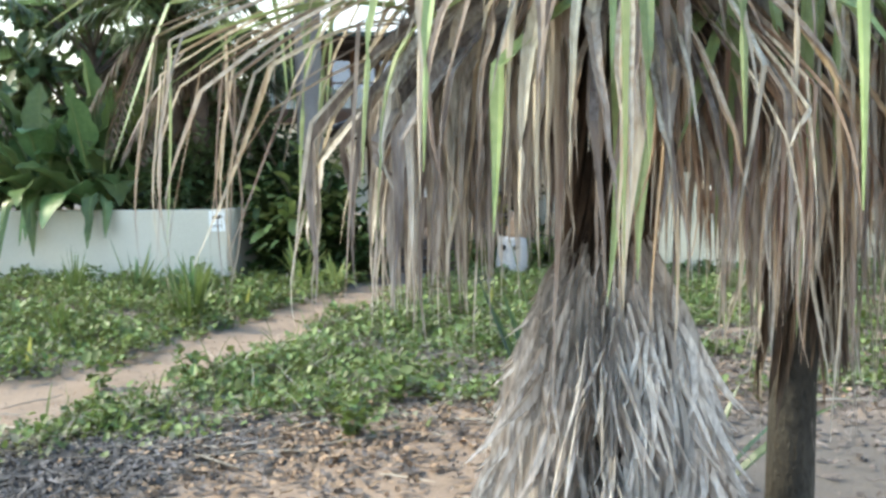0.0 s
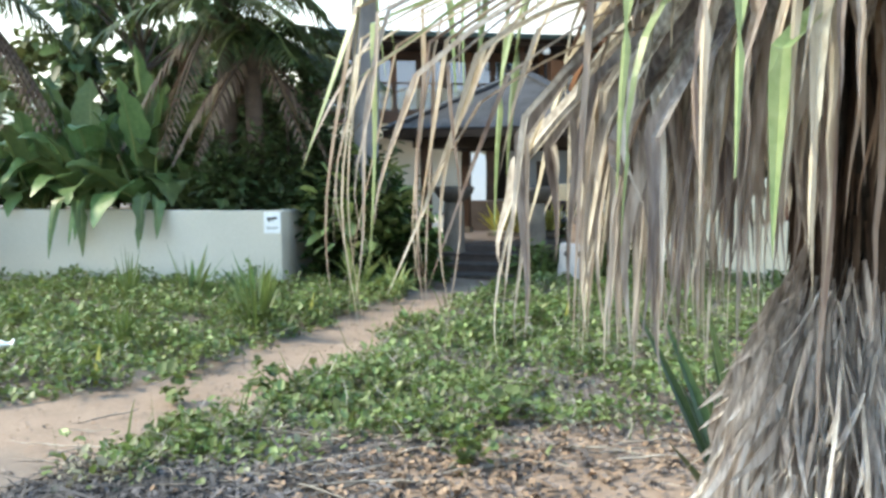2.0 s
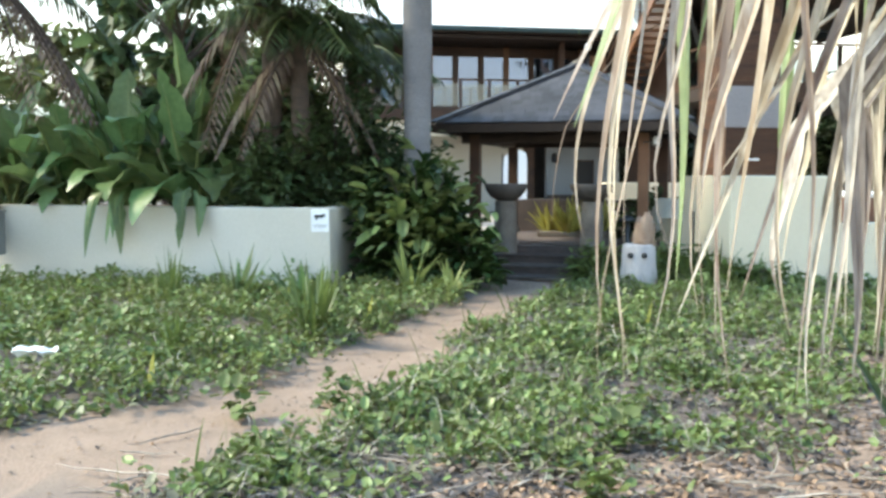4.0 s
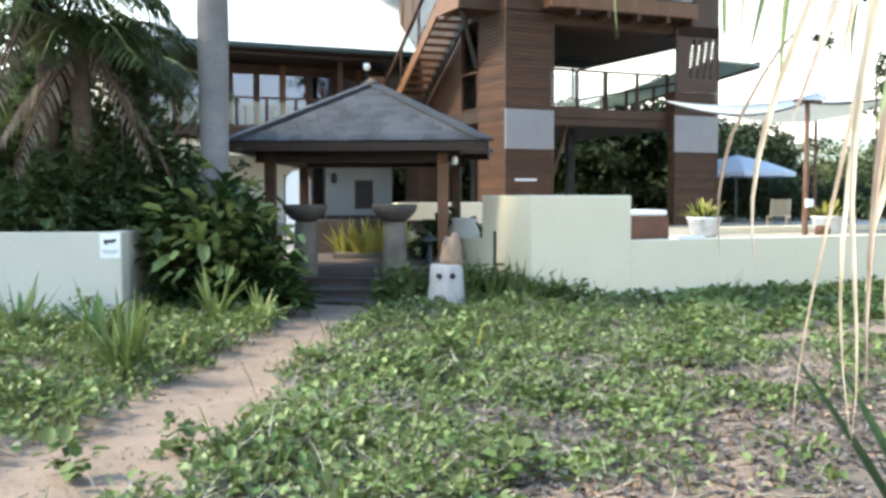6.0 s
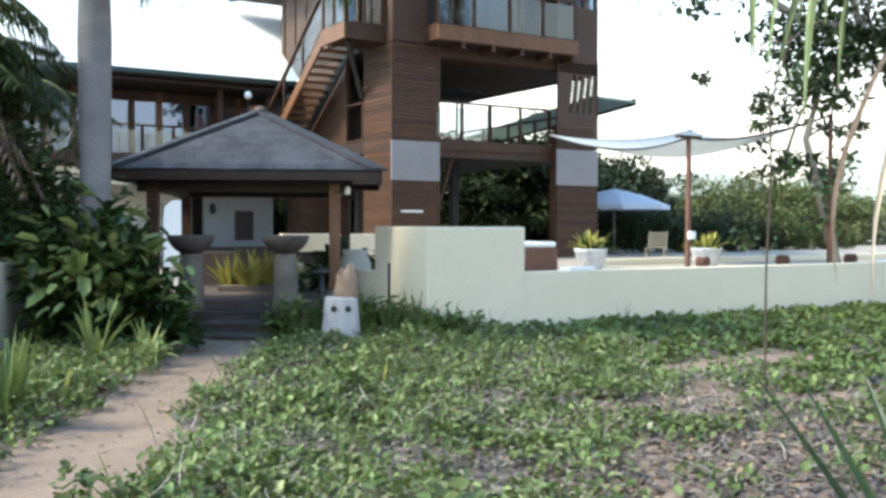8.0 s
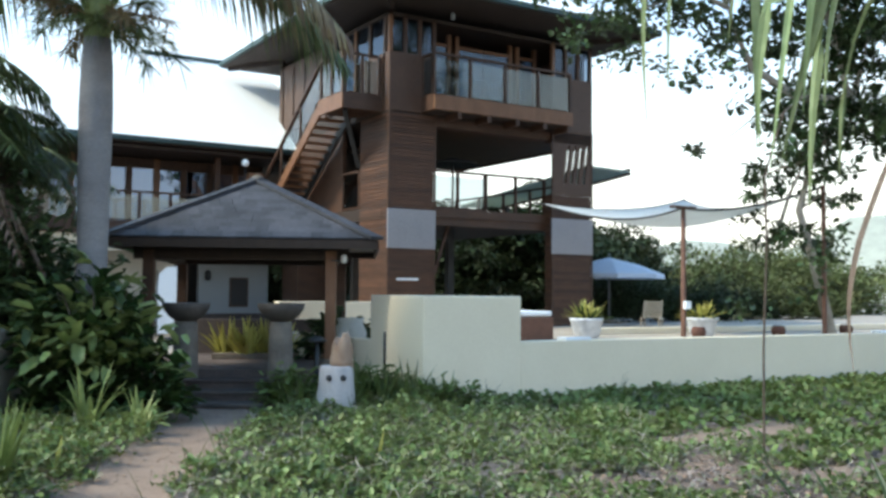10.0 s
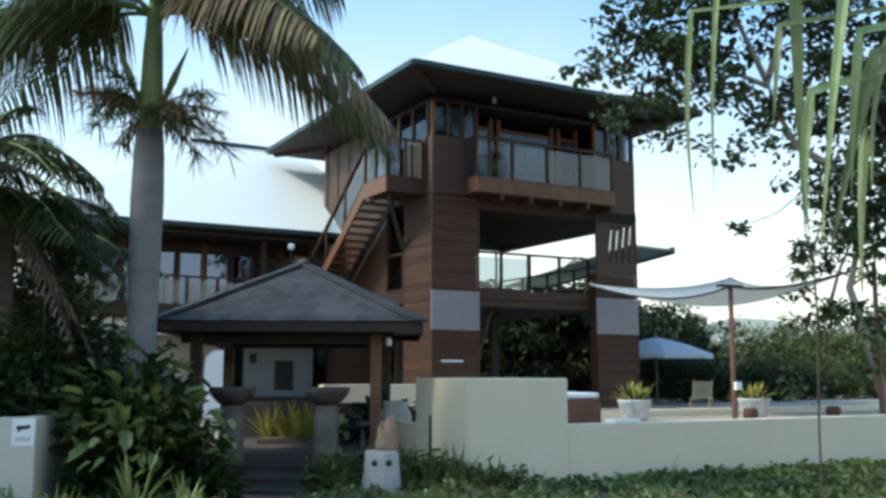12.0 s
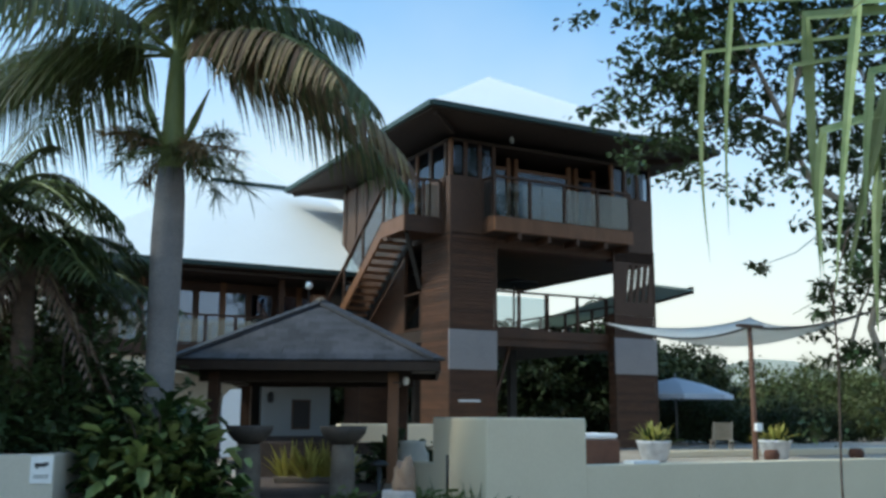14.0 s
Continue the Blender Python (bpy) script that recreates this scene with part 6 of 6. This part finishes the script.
def dry_side(rng):
    """Azimuth of a dead leaf: few hang on the side towards the house."""
    while True:
        a = rng.uniform(0, 6.283)
        if not 0.7 < a < 2.8 or rng.random() < 0.03:
            return a


def pandanus(label, base, crown, n_live, n_dead, n_curtain, skirt, scale=1.0):
    ob = thing("pandanus_tree", label, "tree", "pandanus trees", m=pose(*base))
    C = Vector(crown)
    part("trunk", tube(bmesh.new(), [(0, 0, -0.2), (0.02, 0.0, 0.8), (C.x * 0.6, C.y * 0.6, 1.7), (C.x, C.y, C.z)], [0.13 if skirt else 0.105, 0.12 if skirt else 0.095, 0.10, 0.09], 12), M["bark_blackish"], ob)
    for i in range(n_live):
        a, e = (2.39996 * i + rg.uniform(-0.2, 0.2)) % 6.283, rg.uniform(0.05, 1.25)
        if 0.8 < a < 2.78 and i % 8:
            continue
        if 0.8 < a < 2.78:
            pts = droop_leaf(C, a, rg.uniform(0.1, 0.5), rg.uniform(1.4, 1.7), 0.3, rg.uniform(0.35, 0.5), rg, 16, 22.0, 0.02)
        elif i % 5 < 2:
            pts = droop_leaf(C, a, rg.uniform(-0.45, 0.15), rg.uniform(1.3, 2.0) * scale, 0.25, rg.uniform(0.38, 0.52), rg, 16, 26.0, 0.02)
        elif i % 5 < 3:
            pts = droop_leaf(C, a, min(e, 0.7), rg.uniform(1.7, 2.5) * scale, 0.30, rg.uniform(0.30, 0.5), rg, 16, 22.0, 0.02)
        else:
            pts = droop_leaf(C, a, e, rg.uniform(1.5, 2.2) * scale, rg.uniform(0.45, 0.9), rg.uniform(0.5, 0.85), rg)
        v, f = ribbon(pts, rg.uniform(0.045, 0.066) * scale, fold=0.45, rng=rg)
        raw("leaf", v, f, M["leaf_pand"], ob, "")
    for i in range(n_dead):
        a, e = dry_side(rg), rg.uniform(-0.1, 0.75)
        pts = droop_leaf(C - Vector((0, 0, rg.uniform(0, 0.25))), a, e, rg.uniform(0.9, 1.75) * scale, rg.uniform(0.9, 2.2), rg.uniform(0.15, 0.6), rg, 14, rg.choice((2.0, 4.0, 14.0)), rg.choice((0.08, 0.2, 0.3)))
        v, f = ribbon(pts, rg.uniform(0.025, 0.052) * scale, fold=0.6, tip=0.02, rng=rg)
        raw("dead_leaf", v, f, M["leaf_pand_dry"], ob)
    hp, hp2, hp3 = Heap(), Heap(), Heap()
    D = C - Vector((0, 0, 0.14))
    for i in range(n_curtain // 2):
        a, e = dry_side(rg), rg.uniform(-0.3, 0.9)
        if 3.7 < a < 4.55 and skirt and rg.random() < 0.93:
            continue
        pts = droop_leaf(C - Vector((0, 0, rg.uniform(-0.05, 0.3))), a, e, rg.uniform(0.7, 1.45) * scale, rg.uniform(1.3, 3.2), rg.uniform(0.1, 0.5), rg, 12, rg.choice((1.5, 3.0, 8.0)), rg.choice((0.04, 0.09, 0.18)))
        hp.put(*ribbon(pts, rg.uniform(0.018, 0.045) * scale, fold=rg.uniform(0.2, 0.9), rng=rg))
    tufts = [(rg.uniform(2.85, 3.8) if skirt and k % 2 else rg.uniform(4.45, 5.9) if skirt else rg.uniform(2.5, 5.9), rg.uniform(0.35, 1.0), rg.uniform(-0.12, 0.18)) for k in range(34)]
    for i in range(n_curtain):
        a, R, low = tufts[i % len(tufts)]
        a, R = a + rg.gauss(0, 0.10), R * scale * rg.uniform(0.72, 1.08)
        pts = arch_leaf(D + Vector((0, 0, rg.uniform(-0.12, 0.08))), (math.cos(a) * R, math.sin(a) * R), D.z - 0.02 - 0.42 * R - rg.uniform(0, 0.2), rg.uniform(1.12, 1.62) + low, rg, rg.choice((0.006, 0.015, 0.035)))
        (hp2 if i % 4 == 0 else hp).put(*ribbon(pts, rg.uniform(0.016, 0.050) * scale, fold=rg.uniform(0.2, 0.9), up=(math.cos(a + 0.8), math.sin(a + 0.8), 1), tip=0.02, rng=rg))
    for i in range(260):
        a, z = rg.uniform(0, 6.283), rg.uniform(1.25, C.z - 0.05) if skirt else rg.uniform(1.0, C.z - 0.05)
        k, L = min(1.0, z / C.z), rg.uniform(0.18, 0.45)
        o, c = Vector((math.cos(a), math.sin(a), 0)), Vector((C.x * k ** 1.5, C.y * k ** 1.5, z))
        pts = [c + o * (0.10 + 0.30 * L * t * (1.2 - 0.5 * t)) - Vector((0, 0, L * t)) for t in (0, 0.25, 0.5, 0.75, 1.0)]
        hp3.put(*ribbon([Vector((q.x, q.y, max(q.z, 0.02))) for q in pts], rg.uniform(0.02, 0.05), fold=0.6, up=(math.cos(a + 1.5), math.sin(a + 1.5), 0), tip=0.02, rng=rg))
    if not skirt:
        for i in range(90):
            a, R = rg.uniform(2.6, 5.9), rg.uniform(0.10, 0.42)
            pts = arch_leaf(C - Vector((0, 0, 0.3)), (math.cos(a) * R, math.sin(a) * R), rg.uniform(1.4, 1.9), rg.uniform(0.45, 1.1), rg, 0.05)
            hp.put(*ribbon(pts, rg.uniform(0.018, 0.045), fold=0.6, up=(math.cos(a + 0.8), math.sin(a + 0.8), 1), tip=0.02, rng=rg))
    tagged(hp3.done("leaf_base_sheath", M["leaf_base"], ob, "brown old leaf bases round the trunk, darkened for the shaded gap"), kind="stuff")
    tagged(hp2.done("orange_leaf_curtain", M["leaf_pand_warm"], ob, "orange-brown and silvery dead leaves in the curtain"), kind="stuff")
    tagged(hp.done("dead_leaf_curtain", M["leaf_pand_stuff"], ob, "dense curtain of dry hanging leaves"), kind="stuff")
    if skirt:
        hp = Heap()
        z_top = skirt
        for i in range(3800):
            a, k = rg.uniform(0, 6.283), rg.random() ** 0.85
            z0 = z_top * (1 - 0.88 * k) + rg.uniform(-0.05, 0.08)
            r0 = float(np.interp(z0, (0.0, 0.5, 0.95, 1.25, 1.45), (0.39, 0.37, 0.32, 0.20, 0.10))) * rg.uniform(0.74, 1.05)
            L = rg.uniform(0.16, 0.40)
            lean = rg.uniform(0.05, 0.62)
            curl = rg.uniform(-0.1, 0.5) if rg.random() < 0.35 else 0.0
            tw = rg.uniform(-0.35, 0.35) * min(1.0, 0.25 / r0)
            pts = []
            for j in range(6):
                t = j / 5
                rr = r0 + L * (lean * (t - 0.5 * t * t) + curl * t * t * t)
                aa = a + tw * t
                pts.append(Vector((math.cos(aa) * rr, math.sin(aa) * rr, max(0.015, z0 - L * t))))
            hp.put(*ribbon(pts, rg.uniform(0.020, 0.054), fold=rg.uniform(0.2, 0.8), up=(math.cos(a + 1.5), math.sin(a + 1.5), 0), tip=0.02, rng=rg))
        tagged(hp.done("thatch_skirt", M["thatch"], ob, "flared grey skirt of old dead leaves"), kind="stuff")
    return ob


pandanus("pandanus with a grey thatch skirt and drooping dry leaves", (2.81, 0.84, 0), (0.0, 0.0, 2.44), 64, 130, 430, 1.42)
pandanus("pandanus with a dark trunk and drooping dry leaves", (3.70, 1.10, 0), (0.2, 0.05, 2.6), 80, 90, 400, None)
lead = bpy.data.objects["pandanus_tree"]


def fold_leaf(root, fold, tip, rng, rise=0.05):
    """Points of a stiff leaf that runs from its root to the fold, breaks there and hangs to the tip; all in the place's own metres."""
    o = Vector((2.81, 0.84, 0))
    c, a, b = Vector(root) - o, Vector(fold) - o, Vector(tip) - o
    pts = [c.lerp(a, k / 7) + Vector((0, 0, rise * math.sin(math.pi * k / 7))) for k in range(8)]
    sway = Vector((rng.uniform(-0.02, 0.02), rng.uniform(-0.02, 0.02), 0))
    return pts + [a.lerp(b, k / 8) + sway * math.sin(math.pi * k / 8) for k in range(1, 9)]


# long green leaves that break and hang before the curtain, and those that reach out over the path
GREEN = (
    ((2.81, 0.45, 2.26), (2.26, 0.30, 1.93), (2.23, 0.27, 1.44), 0.052), ((3.05, 0.39, 2.26), (2.60, 0.23, 2.01), (2.54, 0.18, 1.24), 0.060),
    ((3.10, 0.38, 2.17), (2.69, 0.20, 1.89), (2.63, 0.17, 1.31), 0.062), ((3.09, 0.39, 2.31), (2.93, 0.17, 2.13), (2.90, 0.13, 1.56), 0.058),
    ((3.26, 0.36, 2.36), (3.13, 0.13, 2.14), (3.07, 0.06, 1.14), 0.056), ((3.10, 0.38, 2.18), (2.85, 0.17, 1.95), (2.75, 0.17, 1.68), 0.034),
    ((3.43, 0.32, 2.28), (3.24, 0.10, 2.09), (3.36, 0.06, 1.93), 0.060), ((3.14, 0.38, 2.29), (3.04, 0.15, 2.08), (3.07, 0.12, 1.80), 0.040),
    ((2.16, 0.80, 2.20), (1.34, 0.56, 2.13), (1.16, 0.51, 1.65), 0.042), ((2.05, 0.83, 2.19), (1.34, 0.55, 2.00), (1.31, 0.46, 1.41), 0.036),
    ((2.09, 0.82, 2.17), (1.53, 0.52, 2.04), (1.24, 0.51, 1.83), 0.034), ((2.75, 0.85, 2.45), (1.45, 1.50, 2.40), (1.50, 1.56, 1.94), 0.015),
    ((2.75, 0.85, 2.45), (1.49, 1.45, 2.51), (1.53, 1.53, 2.00), 0.014), ((2.75, 0.85, 2.45), (1.64, 1.38, 2.48), (1.72, 1.45, 1.90), 0.029),
    ((2.75, 0.85, 2.45), (1.70, 1.40, 2.23), (1.72, 1.44, 1.91), 0.024), ((2.75, 0.85, 2.45), (1.74, 1.32, 2.51), (1.75, 1.44, 1.86), 0.025),
    ((2.75, 0.85, 2.45), (1.81, 1.32, 2.31), (1.77, 1.43, 1.87), 0.029), ((2.75, 0.85, 2.45), (1.62, 1.41, 2.37), (1.63, 1.45, 2.14), 0.017),
    ((2.75, 0.85, 2.45), (1.78, 1.33, 2.36), (1.80, 1.39, 1.99), 0.022))
# dry ones arching out beside them
DRIED = (
    ((1.95, 0.90, 2.20), (1.37, 0.70, 2.01), (1.17, 0.66, 1.67), 0.030), ((2.17, 0.85, 2.14), (1.63, 0.64, 1.96), (1.37, 0.59, 1.34), 0.026),
    ((2.21, 0.84, 2.10), (1.77, 0.62, 2.01), (1.65, 0.56, 1.64), 0.024), ((2.28, 0.83, 2.15), (1.90, 0.59, 2.09), (1.82, 0.49, 1.20), 0.030),
    ((2.32, 0.82, 2.17), (1.69, 0.62, 1.89), (1.47, 0.57, 1.36), 0.022), ((2.24, 0.83, 2.06), (1.62, 0.63, 1.82), (1.42, 0.60, 1.55), 0.030))
# near broken leaf, coloured dark to show as a silhouette
BROKEN = (((1.51, 0.91, 1.89), (1.26, 0.88, 1.67), (1.23, 0.87, 1.48), 0.011),)
for rows_, mat_, name_ in ((GREEN, "leaf_pand", "leaf"), (DRIED, "leaf_pand_dry", "dead_leaf"), (BROKEN, "leaf_base", "dead_leaf")):
    for root, fold, tip, w in rows_:
        v, f = ribbon(fold_leaf(root, fold, tip, rg), w, fold=0.35, up=(-0.75, -0.70, 0.5) if root[1] == 0.85 else (fold[0] - 2.81, fold[1] - 0.84, 0.9), tip=0.03, rng=rg)
        raw(name_, v, f, M[mat_], lead)
for k in range(16):
    x, y = rg.uniform(1.22, 1.62), rg.uniform(0.42, 0.80)
    pts = arch_leaf((0, 0, 2.32), (x - 2.81, y - 0.84), rg.uniform(1.85, 2.1), rg.uniform(1.15, 1.55), rg, 0.035)
    v, f = ribbon(pts, rg.uniform(0.012, 0.028), fold=0.6, up=(-1, -0.5, 1), rng=rg)
    raw("dead_leaf", v, f, M["leaf_pand_dry"], lead)
blade_plant("pandanus_sucker", "young green pandanus sucker at the trunk's foot", pose(2.99, 1.58, 0), 24, 1.35, 0.062, M["leaf_dark_blade"], (0.85, 1.45), rg, 0.2)
blade_plant("pandanus_sucker", "young green pandanus sucker between the trunks", pose(3.5, 1.6, 0), 16, 0.95, 0.06, M["leaf_dark_blade"], (0.5, 1.35), rg, 0.35)
